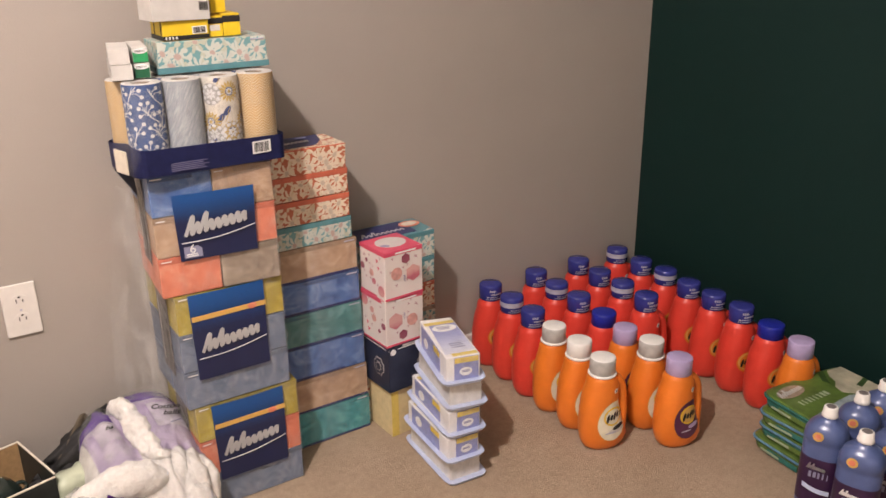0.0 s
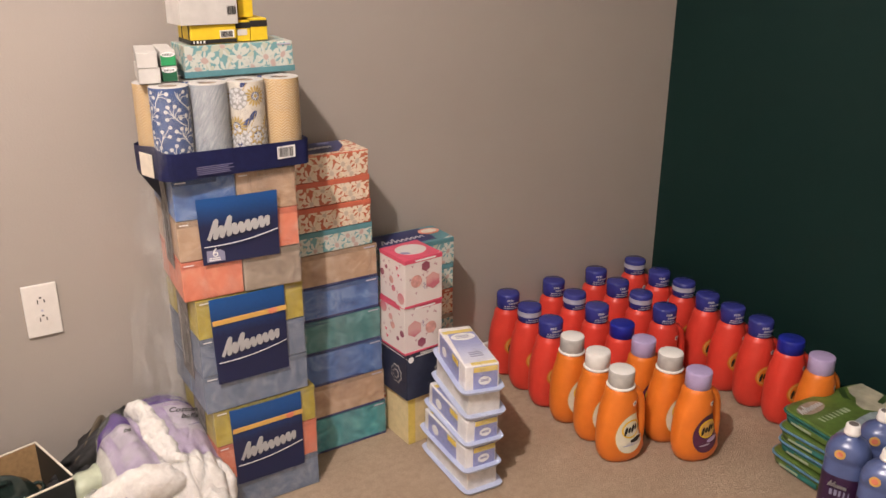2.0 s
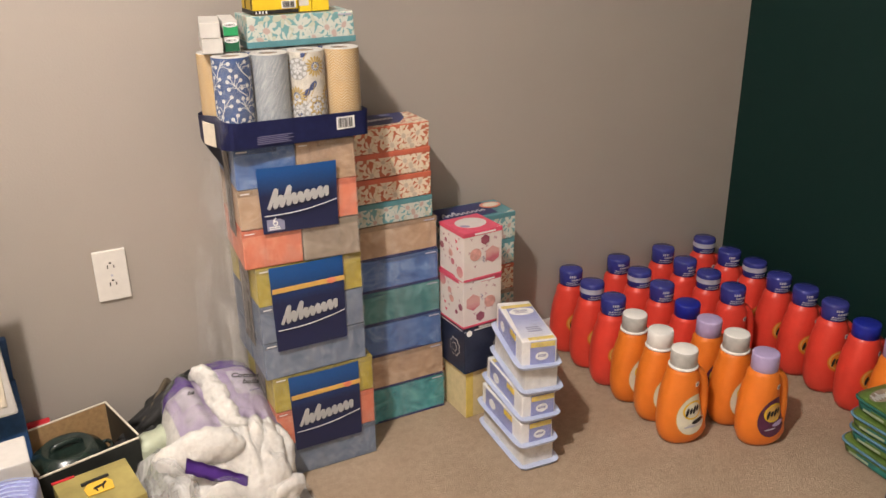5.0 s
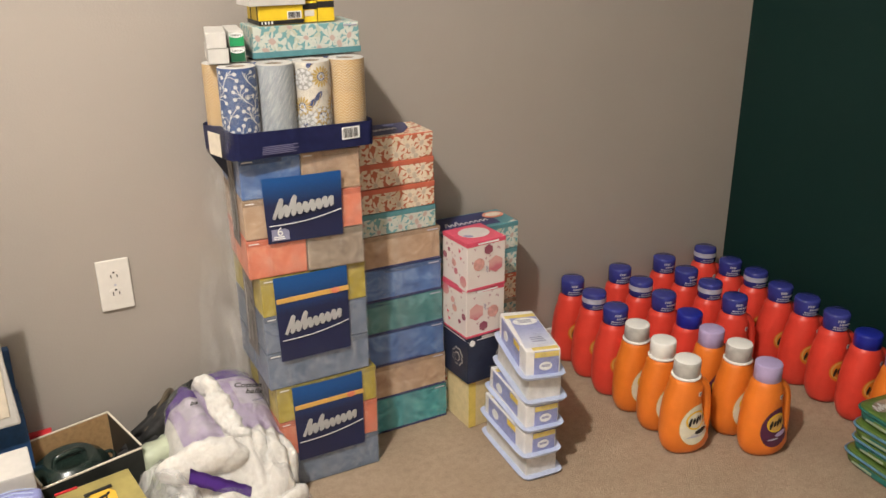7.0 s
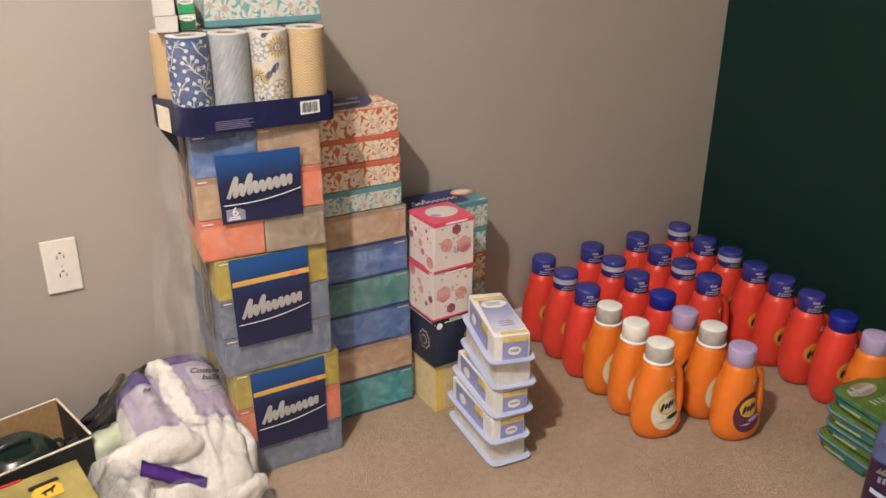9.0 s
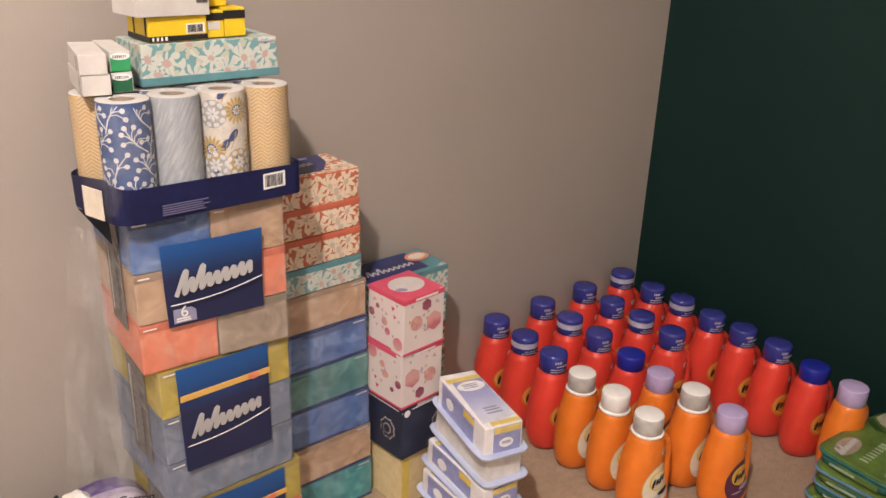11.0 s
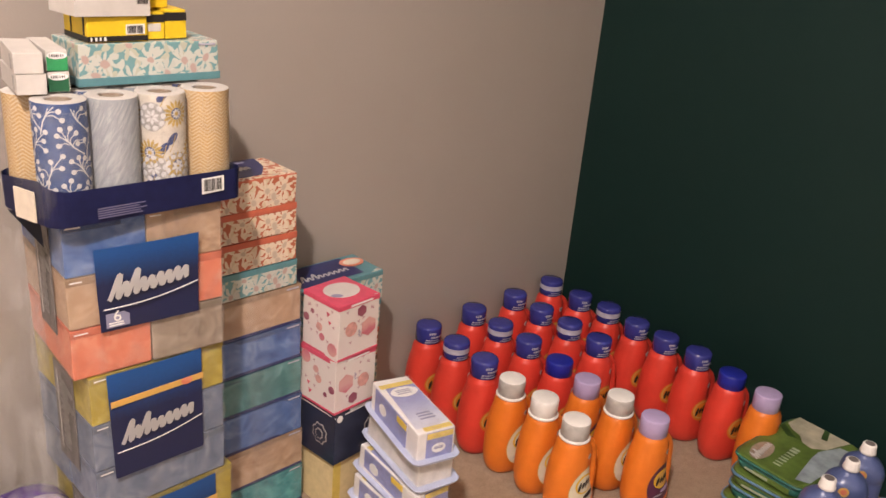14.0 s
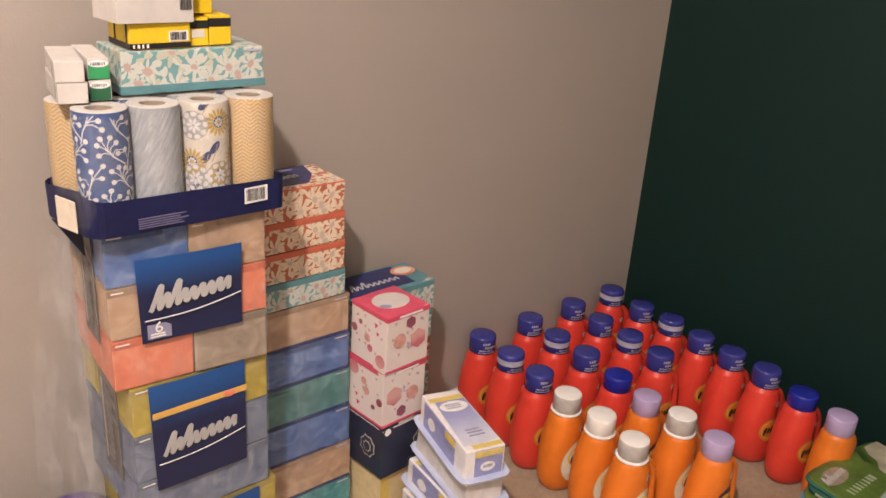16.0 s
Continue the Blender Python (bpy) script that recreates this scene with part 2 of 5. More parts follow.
M = {
    "wall": wall_paint("grey_wall_paint", (0.343, 0.306, 0.270), 0.45),
    "green": wall_paint("dark_green_paint", (0.0034, 0.0192, 0.0165), 0.6, 0.2),
    "pale": wall_paint("off_white_bounce_paint", (0.78, 0.75, 0.71), 0.6),
    "ceiling": wall_paint("ceiling_paint", (0.72, 0.7, 0.66), 0.8),
    "carpet": carpet(),
    "white_trim": plain("white_trim_paint", (0.74, 0.72, 0.68), 0.4, 0.03),
    "outlet": plain("white_plastic", (0.68, 0.65, 0.60), 0.35, 0.02),
    "slot": plain("dark_slot", (0.03, 0.025, 0.02), 0.7),
    "m_blue": marbled("blue_marbled_card", (0.070, 0.145, 0.345), (0.040, 0.085, 0.225), (0.190, 0.290, 0.500)),
    "m_teal": marbled("teal_marbled_card", (0.046, 0.260, 0.286), (0.026, 0.156, 0.182), (0.130, 0.416, 0.442)),
    "m_green": marbled("green_marbled_card", (0.062, 0.200, 0.196), (0.036, 0.125, 0.136), (0.150, 0.320, 0.325)),
    "m_tan": marbled("tan_marbled_card", (0.429, 0.286, 0.182), (0.312, 0.195, 0.124), (0.546, 0.403, 0.286)),
    "m_grey": marbled("warm_grey_marbled_card", (0.286, 0.227, 0.176), (0.195, 0.156, 0.117), (0.416, 0.338, 0.260)),
    "m_coral": marbled("coral_marbled_card", (0.66, 0.205, 0.120), (0.55, 0.148, 0.086), (0.70, 0.340, 0.226)),
    "m_slate": marbled("slate_marbled_card", (0.156, 0.195, 0.273), (0.098, 0.130, 0.195), (0.273, 0.299, 0.364)),
    "m_olive": marbled("olive_marbled_card", (0.416, 0.325, 0.046), (0.312, 0.247, 0.039), (0.546, 0.442, 0.104)),
    "f_red": floral("rust_floral_card", (0.46, 0.13, 0.065), (0.70, 0.60, 0.46), (0.62, 0.52, 0.36), (0.50, 0.42, 0.33)),
    "f_teal": floral("teal_floral_card", (0.15, 0.32, 0.33), (0.52, 0.54, 0.48), (0.45, 0.46, 0.36), (0.44, 0.32, 0.28)),
    "rust": plain("rust_card", (0.52, 0.13, 0.075), 0.4),
    "teal": plain("teal_card", (0.09, 0.235, 0.26), 0.4),
    "chevron": chevron("tan_chevron_paper", (0.44, 0.285, 0.125), (0.57, 0.45, 0.28)),
    "berries": plain("navy_print_paper", (0.045, 0.085, 0.21), 0.6, 0.14, 90, dent=0.0015),
    "brushed": brushed("grey_brushed_paper"),
    "garden": plain("cream_print_paper", (0.56, 0.525, 0.455), 0.6, 0.08, 90, dent=0.0015),
    "print_white": plain("white_paper_print", (0.56, 0.56, 0.56), 0.6, 0.05, 90),
    "print_grey": plain("grey_paper_print", (0.33, 0.325, 0.31), 0.6, 0.15, 90),
    "print_gold": plain("mustard_paper_print", (0.42, 0.29, 0.085), 0.6, 0.15, 90),
    "print_navy": plain("navy_paper_print", (0.04, 0.06, 0.16), 0.6, 0.15, 90),
    "paper": plain("white_tissue_paper", (0.46, 0.44, 0.41), 0.9, 0.04, 300, dent=0.001),
    "core": plain("cardboard_core", (0.3, 0.23, 0.16), 0.9),
    "navy": plain("navy_card", (0.022, 0.028, 0.11), 0.32, 0.08),
    "label": label_blue("navy_label_card"),
    "ink_white": plain("white_ink", (0.78, 0.77, 0.75), 0.4, 0.02),
    "ink_black": plain("black_ink", (0.015, 0.014, 0.014), 0.5, 0.02),
    "end_dim": plain("dim_printed_card", (0.15, 0.132, 0.125), 0.5, 0.25, 30),
    "ink_grey": plain("grey_ink", (0.25, 0.25, 0.36), 0.5, 0.02),
    "ink_dull": plain("dull_white_ink", (0.36, 0.34, 0.32), 0.5, 0.1),
    "violet_fade": violet_fade("periwinkle_fading_print"),
    "film_print": film_print("lilac_printed_film"),
    "ink_dim": plain("dull_violet_ink", (0.16, 0.15, 0.26), 0.5, 0.05),
    "gold": plain("gold_ink", (0.62, 0.37, 0.1), 0.4, 0.05),
    "blush": blush("rose_print_card"),
    "rose_fade": faded("rose_fading_print", (0.60, 0.33, 0.30), (0.50, 0.13, 0.17)),
    "rose_dark": faded("plum_rose_print", (0.30, 0.10, 0.13), (0.22, 0.035, 0.075)),
    "salmon": plain("salmon_print", (0.58, 0.30, 0.26), 0.4, 0.15, 70),
    "tan_print": plain("grey_tan_print", (0.40, 0.38, 0.28), 0.35, 0.2, 24),
    "slab_print": plain("grey_blue_print", (0.27, 0.33, 0.35), 0.3, 0.2, 30),
    "deep_leaf": plain("deep_green_print", (0.035, 0.075, 0.02), 0.35, 0.2, 30),
    "rose": plain("rose_card", (0.6, 0.075, 0.13), 0.4, 0.06),
    "white_card": plain("white_card", (0.56, 0.535, 0.50), 0.5, 0.03),
    "white_box": plain("white_box_card", (0.53, 0.51, 0.475), 0.45, 0.06, 30),
    "soft_white": plain("white_tissue_wrapper", (0.74, 0.72, 0.71), 0.4, 0.06, 40),
    "bare_white": plain("plain_tissue_wrapper", (0.62, 0.59, 0.55), 0.45, 0.1, 40),
    "cream_card": plain("cream_card", (0.66, 0.59, 0.48), 0.6, 0.05),
    "yellow_card": plain("yellow_card", (0.72, 0.5, 0.025), 0.4, 0.05),
    "gold_pale": plain("soft_yellow_card", (0.66, 0.5, 0.12), 0.45, 0.06),
    "pale_yellow": plain("pale_yellow_card", (0.66, 0.54, 0.30), 0.45, 0.06),
    "night": plain("dark_navy_card", (0.018, 0.024, 0.05), 0.4, 0.1),
    "tray_blue": plain("pale_blue_plastic", (0.50, 0.56, 0.74), 0.3, 0.03),
    "violet": plain("periwinkle_print", (0.24, 0.26, 0.49), 0.4, 0.12, 80),
    "wrap": film("clear_film", 0.13, base=0.25, scale=34.0, dent=0.010),
    "glint": film("shiny_creased_film", 0.26, 0.08, scale=30.0, dent=0.03, base=0.3),
    # stretched haze: pale upright bands stand for reflections along the film
    "wrap_wavy": film("pale_banded_film", 0.14, 0.26, scale=16.0, dent=0.02, base=0.12, stretch=0.05),
    "lid_teal": plain("deep_teal_card", (0.03, 0.15, 0.17), 0.4, 0.15, 40),
    "lid_green": plain("deep_green_blue_card", (0.03, 0.10, 0.14), 0.4, 0.15, 40),
    "lid_blue": plain("deep_blue_card", (0.04, 0.08, 0.19), 0.4, 0.15, 40),
    "lid_tan": plain("brown_tan_card", (0.29, 0.195, 0.125), 0.4, 0.15, 40),
    "lid_coral": plain("deep_coral_card", (0.50, 0.135, 0.08), 0.4, 0.15, 40),
    "lid_olive": plain("deep_olive_card", (0.30, 0.235, 0.045), 0.4, 0.15, 40),
    "lid_slate": plain("deep_slate_card", (0.115, 0.14, 0.195), 0.4, 0.15, 40),
    "lid_grey": plain("deep_warm_grey_card", (0.20, 0.16, 0.12), 0.4, 0.15, 40),
    "bag_film": film("milky_film", 0.5, 0.2, scale=18.0, dent=0.02, base=0.6),
    "wrap_haze": film("streaky_film", 0.28, 0.3, scale=14.0, dent=0.025, base=0.08),
    "red": plain("red_plastic", (0.66, 0.053, 0.034), 0.36, 0.04, 20, spec=0.45),
    "orange": plain("orange_plastic", (0.71, 0.182, 0.022), 0.36, 0.04, 20, spec=0.45),
    "cap_blue": plain("blue_cap_plastic", (0.032, 0.037, 0.215), 0.18, 0.08, 40, spec=0.5),
    "cap_deep": plain("deep_blue_plastic", (0.012, 0.02, 0.26), 0.35, 0.04),
    "cap_white": plain("white_cap_plastic", (0.8, 0.78, 0.74), 0.4, 0.03),
    "cap_grey": plain("grey_cap_plastic", (0.45, 0.435, 0.41), 0.45, 0.08),
    "cap_lilac": plain("lilac_plastic", (0.42, 0.34, 0.55), 0.4, 0.03),
    "silver": plain("silver_band", (0.40, 0.40, 0.48), 0.35, 0.1),
    "lab_white": plain("cream_label", (0.7, 0.66, 0.52), 0.4, 0.05),
    "lab_plum": plain("plum_label", (0.09, 0.02, 0.06), 0.4, 0.1),
    "lab_orange": plain("amber_label", (0.62, 0.2, 0.02), 0.4, 0.08),
    "lab_yellow": plain("yellow_label", (0.78, 0.5, 0.03), 0.4, 0.05),
    "jet": plain("blue_cleaner_plastic", (0.076, 0.106, 0.238), 0.28, 0.08, 14, spec=0.5),
    "plum": plain("dark_plum_label", (0.035, 0.012, 0.045), 0.4, 0.1),
    "rim_blue": plain("steel_blue_print", (0.09, 0.2, 0.3), 0.3, 0.15, 40),
    "leaf": plain("green_print", (0.088, 0.148, 0.031), 0.35, 0.2, 26),
    "sea": plain("teal_green_print", (0.022, 0.13, 0.11), 0.35, 0.2, 30),
    "pale_green": plain("pale_green_print", (0.33, 0.40, 0.27), 0.35, 0.15, 26),
    "card_brown": plain("brown_cardboard", (0.36, 0.22, 0.1), 0.8, 0.1, 90),
    "card_black": plain("black_print_card", (0.02, 0.022, 0.02), 0.5, 0.15, 40),
    "enamel": plain("dark_green_enamel", (0.012, 0.022, 0.018), 0.27, 0.1, 20, spec=0.6),
    "tea": plain("olive_gold_card", (0.33, 0.27, 0.09), 0.4, 0.18, 16),
    "sun": plain("amber_print", (0.75, 0.45, 0.05), 0.5, 0.05),
    "red_card": plain("red_card", (0.5, 0.02, 0.03), 0.45),
    "black_cloth": plain("black_fabric", (0.012, 0.011, 0.011), 0.75, 0.3, 60, dent=0.002),
    "strap_brown": plain("brown_webbing", (0.09, 0.07, 0.045), 0.8, 0.2, 90),
    "purple": plain("purple_film", (0.13, 0.05, 0.33), 0.25, 0.12, 20, spec=0.5),
    "lilac_pale": plain("pale_lilac_film", (0.74, 0.68, 0.77), 0.22, 0.12, 14, spec=0.5, dent=0.003),
    "cotton": cotton("cotton_wool"),
    "mint": plain("pale_mint_film", (0.50, 0.54, 0.40), 0.4, 0.12, 18),
    "blue_box": plain("blue_card", (0.025, 0.075, 0.19), 0.45, 0.12),
    "box_green": plain("green_card", (0.02, 0.26, 0.09), 0.4, 0.1),
    "box_dark_green": plain("dark_green_card", (0.01, 0.09, 0.04), 0.4, 0.1),
}

# ---- builders ----


def thing(name, x, y, z, turn, label, category, group=""):
    ob = new(name)
    ob.empty_display_size = 0.05
    ob.matrix_basis = pose(x, y, z, 0, 0, turn)
    return tagged(ob, label, category, group)


def lay_uv(bm):
    """Texture places in metres, taken along each face."""
    layer = bm.loops.layers.uv.verify()
    bm.normal_update()
    for f in bm.faces:
        n = [abs(c) for c in f.normal]
        a = (1, 2) if n[0] >= max(n[1], n[2]) else (0, 2) if n[1] >= n[2] else (0, 1)
        for l in f.loops:
            l[layer].uv = (l.vert.co[a[0]], l.vert.co[a[1]])


def part(name, bm, material, parent, label="", smooth=False, uv=True):
    if uv:
        lay_uv(bm)
    mesh = bpy.data.meshes.new(name)
    for f in bm.faces:
        f.smooth = smooth
    bm.to_mesh(mesh)
    bm.free()
    mesh.materials.append(M[material] if isinstance(material, str) else material)
    ob = new(name, mesh)
    ob.parent = parent
    return tagged(ob, label)


def box(x0, x1, y0, y1, z0, z1, round_by=0.002, wobble=0.0, segments=2):
    bm = bmesh.new()
    bmesh.ops.create_cube(bm, size=1.0, matrix=Matrix.Translation(((x0 + x1) / 2, (y0 + y1) / 2, (z0 + z1) / 2)) @ Matrix.Diagonal((x1 - x0, y1 - y0, z1 - z0, 1)))
    for v in bm.verts:
        v.co += Vector([random.uniform(-wobble, wobble) for _ in range(3)])
    if round_by:
        bmesh.ops.bevel(bm, geom=bm.edges[:], offset=round_by, segments=segments, affect="EDGES", profile=0.6)
    return bm


def soft_box(x0, x1, y0, y1, z0, z1, round_by, dent, seed, cuts=10):
    """A wrapped bundle: a box of many faces with bulges and creases."""
    bm = box(x0, x1, y0, y1, z0, z1, round_by, 0, 2)
    bmesh.ops.subdivide_edges(bm, edges=[e for e in bm.edges if e.calc_length() > 0.02], cuts=cuts, use_grid_fill=True)
    bm.normal_update()
    for v in bm.verts:
        q = v.co * 22 + Vector((seed, seed * 2, 0))
        v.co += v.normal * dent * (noise.noise(q) + 0.5 * noise.noise(q * 2.7))
    return bm


def loft(rings, sides=40, power=2.0, close=True):
    """Rings (z, cx, a, b), from below to above, of rounded outlines."""
    bm = bmesh.new()
    layer = bm.loops.layers.uv.verify()
    rows = []
    for z, cx, a, b in rings:
        row = []
        for i in range(sides):
            t = 2 * math.pi * i / sides
            c, s = math.cos(t), math.sin(t)
            k = (abs(c) ** power + abs(s) ** power) ** (-1 / power)
            row.append(bm.verts.new((cx + a * c * k, b * s * k, z)))
        rows.append(row)
    r = max(q[2] for q in rings)
    for j in range(len(rows) - 1):
        for i in range(sides):
            k = (i + 1) % sides
            f = bm.faces.new((rows[j][i], rows[j][k], rows[j + 1][k], rows[j + 1][i]))
            for l, (ii, jj) in zip(f.loops, ((i, j), (i + 1, j), (i + 1, j + 1), (i, j + 1))):
                l[layer].uv = (ii / sides * 2 * math.pi * r, rings[jj][0])
    if close:
        bm.faces.new(rows[0][::-1])
        bm.faces.new(rows[-1])
    return bm


def can(x, y, z0, z1, r, round_by=0.003, sides=32):
    bm = loft([(z0, 0, r - round_by, r - round_by), (z0 + round_by, 0, r, r), (z1 - round_by, 0, r, r), (z1 - round_by * 0.3, 0, r - round_by * 0.3, r - round_by * 0.3), (z1, 0, r - round_by, r - round_by)], sides)
    bmesh.ops.translate(bm, verts=bm.verts[:], vec=(x, y, 0))
    return bm


def tube(points, radius, sides=10, flat=1.0):
    """A round bar along smooth points; radius may be one number or one for each point."""
    pts = [Vector(p) for p in points]
    fine, rad = [], []
    rs = radius if hasattr(radius, "__len__") else [radius] * len(pts)
    for i in range(len(pts) - 1):
        p0, p1, p2, p3 = pts[max(i - 1, 0)], pts[i], pts[i + 1], pts[min(i + 2, len(pts) - 1)]
        for k in range(6):
            t = k / 6
            fine.append(0.5 * (2 * p1 + (p2 - p0) * t + (2 * p0 - 5 * p1 + 4 * p2 - p3) * t * t + (3 * p1 - p0 - 3 * p2 + p3) * t ** 3))
            rad.append(rs[i] * (1 - t) + rs[i + 1] * t)
    fine.append(pts[-1])
    rad.append(rs[-1])
    bm, rows = bmesh.new(), []
    for i, p in enumerate(fine):
        d = (fine[min(i + 1, len(fine) - 1)] - fine[max(i - 1, 0)]).normalized()
        side = d.cross(Vector((0.03, 1, 0.02))).normalized()
        up = side.cross(d)
        rows.append([bm.verts.new(p + rad[i] * (math.cos(a) * side + flat * math.sin(a) * up)) for a in [2 * math.pi * j / sides for j in range(sides)]])
    for a, b in zip(rows, rows[1:]):
        for j in range(sides):
            k = (j + 1) % sides
            bm.faces.new((a[j], a[k], b[k], b[j]))
    bm.faces.new(rows[0][::-1])
    bm.faces.new(rows[-1])
    bmesh.ops.recalc_face_normals(bm, faces=bm.faces[:])
    return bm


def sheet(outline, y, thick=0.0008, upright=True):
    """A thin card with an outline in (x, z), facing -y, or lying flat at the height y."""
    bm = bmesh.new()
    if upright:
        front = [bm.verts.new((a, y, b)) for a, b in outline]
        back = [bm.verts.new((a, y + thick, b)) for a, b in outline]
    else:
        front = [bm.verts.new((a, b, y)) for a, b in outline]
        back = [bm.verts.new((a, b, y - thick)) for a, b in outline]
    bm.faces.new(front)
    bm.faces.new(back[::-1])
    for i in range(len(outline)):
        k = (i + 1) % len(outline)
        bm.faces.new((front[i], back[i], back[k], front[k]))
    bmesh.ops.recalc_face_normals(bm, faces=bm.faces[:])
    return bm


def oval(cx, cz, a, b, tilt=0.0, n=28):
    out = []
    for i in range(n):
        t = 2 * math.pi * i / n
        x, z = a * math.cos(t), b * math.sin(t)
        out.append((cx + x * math.cos(tilt) - z * math.sin(tilt), cz + x * math.sin(tilt) + z * math.cos(tilt)))
    return out


def joined(bms):
    out = bmesh.new()
    for bm in bms:
        me = bpy.data.meshes.new("tmp")
        bm.to_mesh(me)
        bm.free()
        out.from_mesh(me)
        bpy.data.meshes.remove(me)
    return out


def bars(x0, x1, z0, z1, y, n, upright=True, seed=1, thick=0.0006):
    """A row of upright bars of uneven width, as on a price code."""
    rnd, out, x = random.Random(seed), [], x0
    step = (x1 - x0) / n
    for i in range(n):
        w = step * rnd.uniform(0.25, 0.7)
        out.append(sheet([(x, z0), (x + w, z0), (x + w, z1), (x, z1)], y, thick, upright))
        x += step
    return joined(out)


def lines(x0, x1, z_list, h, y, seed=2, upright=True, thick=0.0006):
    """Rows of unreadable print as plain bars."""
    rnd, out = random.Random(seed), []
    for z in z_list:
        e = x0 + (x1 - x0) * rnd.uniform(0.75, 1.0)
        out.append(sheet([(x0, z), (e, z), (e, z + h), (x0, z + h)], y, thick, upright))
    return joined(out)


def mark(x0, x1, z0, h, rise, y, upright=True, thick=0.0007):
    """A white word mark as one plain slanted wave on a rising line, with no letters."""
    w, peaks, pts = x1 - x0, (1.18, 0.7, 1.2, 0.66, 0.62, 0.66, 0.62, 0.66, 0.6), []
    for i in range(len(peaks) * 14 + 1):
        f, g = i / (len(peaks) * 14), i / 14
        tall = peaks[min(int(g), len(peaks) - 1)]
        v = tall * (0.5 - 0.5 * math.cos(2 * math.pi * g))
        pts.append((x0 + w * 0.95 * f + 0.30 * h * v, z0 + rise * f + h * v))
    bm, last = bmesh.new(), None
    for i, (x, z) in enumerate(pts):
        ax, az = pts[max(i - 1, 0)]
        bx, bz = pts[min(i + 1, len(pts) - 1)]
        d = math.hypot(bx - ax, bz - az) or 1.0
        half = h * (0.060 + 0.055 * abs(bz - az) / d)
        nx, nz = -(bz - az) / d * half, (bx - ax) / d * half
        depth = y - 0.0000015 * i
        pair = [bm.verts.new((x + q * nx, depth, z + q * nz) if upright else (x + q * nx, z + q * nz, depth)) for q in (-1, 1)]
        if last:
            bm.faces.new((last[0], pair[0], pair[1], last[1]))
        last = pair
    bmesh.ops.solidify(bm, geom=bm.faces[:], thickness=thick * 0.6)
    return bm


def arc_line(x0, x1, z0, dip, rise, w, y):
    """A thin curved rule that rises to one side."""
    n, top, low = 14, [], []
    for i in range(n + 1):
        f = i / n
        z = z0 + rise * f - dip * math.sin(math.pi * f)
        top.append((x0 + (x1 - x0) * f, z + w / 2))
        low.append((x0 + (x1 - x0) * f, z - w / 2))
    return sheet(top + low[::-1], y)


def letters(text, size, parent, m, material, name="lettering"):
    curve = bpy.data.curves.new(name, "FONT")
    curve.body, curve.size, curve.extrude = text, size, 0.0003
    curve.align_x = "CENTER"
    ob = new(name, curve)
    curve.materials.append(M[material])
    ob.parent = parent
    ob.matrix_basis = m
    return ob


# ---- the room ----


def setting(name, bm, material, label="", category=""):
    return tagged(part(name, bm, material, None), label, category, kind="structure")


setting("floor", box(WEST, WALL_X + 0.1, SOUTH, WALL_Y + 0.1, -0.08, 0.0, 0), "carpet", "beige cut-pile carpet over the whole floor", "floor")
setting("ceiling", box(WEST, WALL_X + 0.1, SOUTH, WALL_Y + 0.1, TOP, TOP + 0.08, 0), "ceiling", "plain white painted ceiling", "ceiling")
setting("wall_north", box(WEST, WALL_X, WALL_Y, WALL_Y + 0.1, 0.0, TOP, 0), "wall", "warm grey painted wall with a power outlet", "wall")
setting("wall_east", box(WALL_X, WALL_X + 0.1, SOUTH, WALL_Y + 0.1, 0.0, TOP, 0), "green", "very dark green painted wall", "wall")
# west and south walls are unseen, kept pale to fill the shadows
setting("wall_west", box(WEST - 0.1, WEST, SOUTH, WALL_Y + 0.1, 0.0, TOP, 0), "pale", "unseen off-white wall that bounces lamp light back", "wall")
setting("wall_south", box(WEST, WALL_X, SOUTH - 0.1, SOUTH, 0.0, TOP, 0), "pale", "unseen off-white wall that bounces lamp light back", "wall")
setting("baseboard", box(WEST, WALL_X - 0.015, WALL_Y - 0.013, WALL_Y - 0.0005, 0.001, 0.085, 0.003), "white_trim", "white painted baseboard along the grey wall", "baseboard")

# ---- power outlet ----
outlet = thing("power_outlet", 0.1715, WALL_Y - 0.0005, 0.4705, 0, "white two-socket power outlet plate on the grey wall", "outlet")
part("plate", box(-0.0345, 0.0345, -0.006, 0.0, -0.059, 0.059, 0.0025), "outlet", outlet)
for dz in (0.0205, -0.0205):
    face = part("socket", sheet(oval(0, dz, 0.0168, 0.0142), -0.0075, 0.002), "outlet", outlet)
    for dx, h in ((-0.0065, 0.0045), (0.0065, 0.0036)):
        part("slot", box(dx - 0.0011, dx + 0.0011, -0.0079, -0.0072, dz - h + 0.001, dz + h + 0.001, 0), "slot", face)
    part("slot", sheet(oval(0, dz + 0.0095, 0.0026, 0.0022), -0.0079, 0.0006), "slot", face)
part("screw", sheet(oval(0, 0, 0.0026, 0.0026), -0.0068, 0.001), "silver", outlet)

# ---- wrapped six-packs of tissue boxes ----


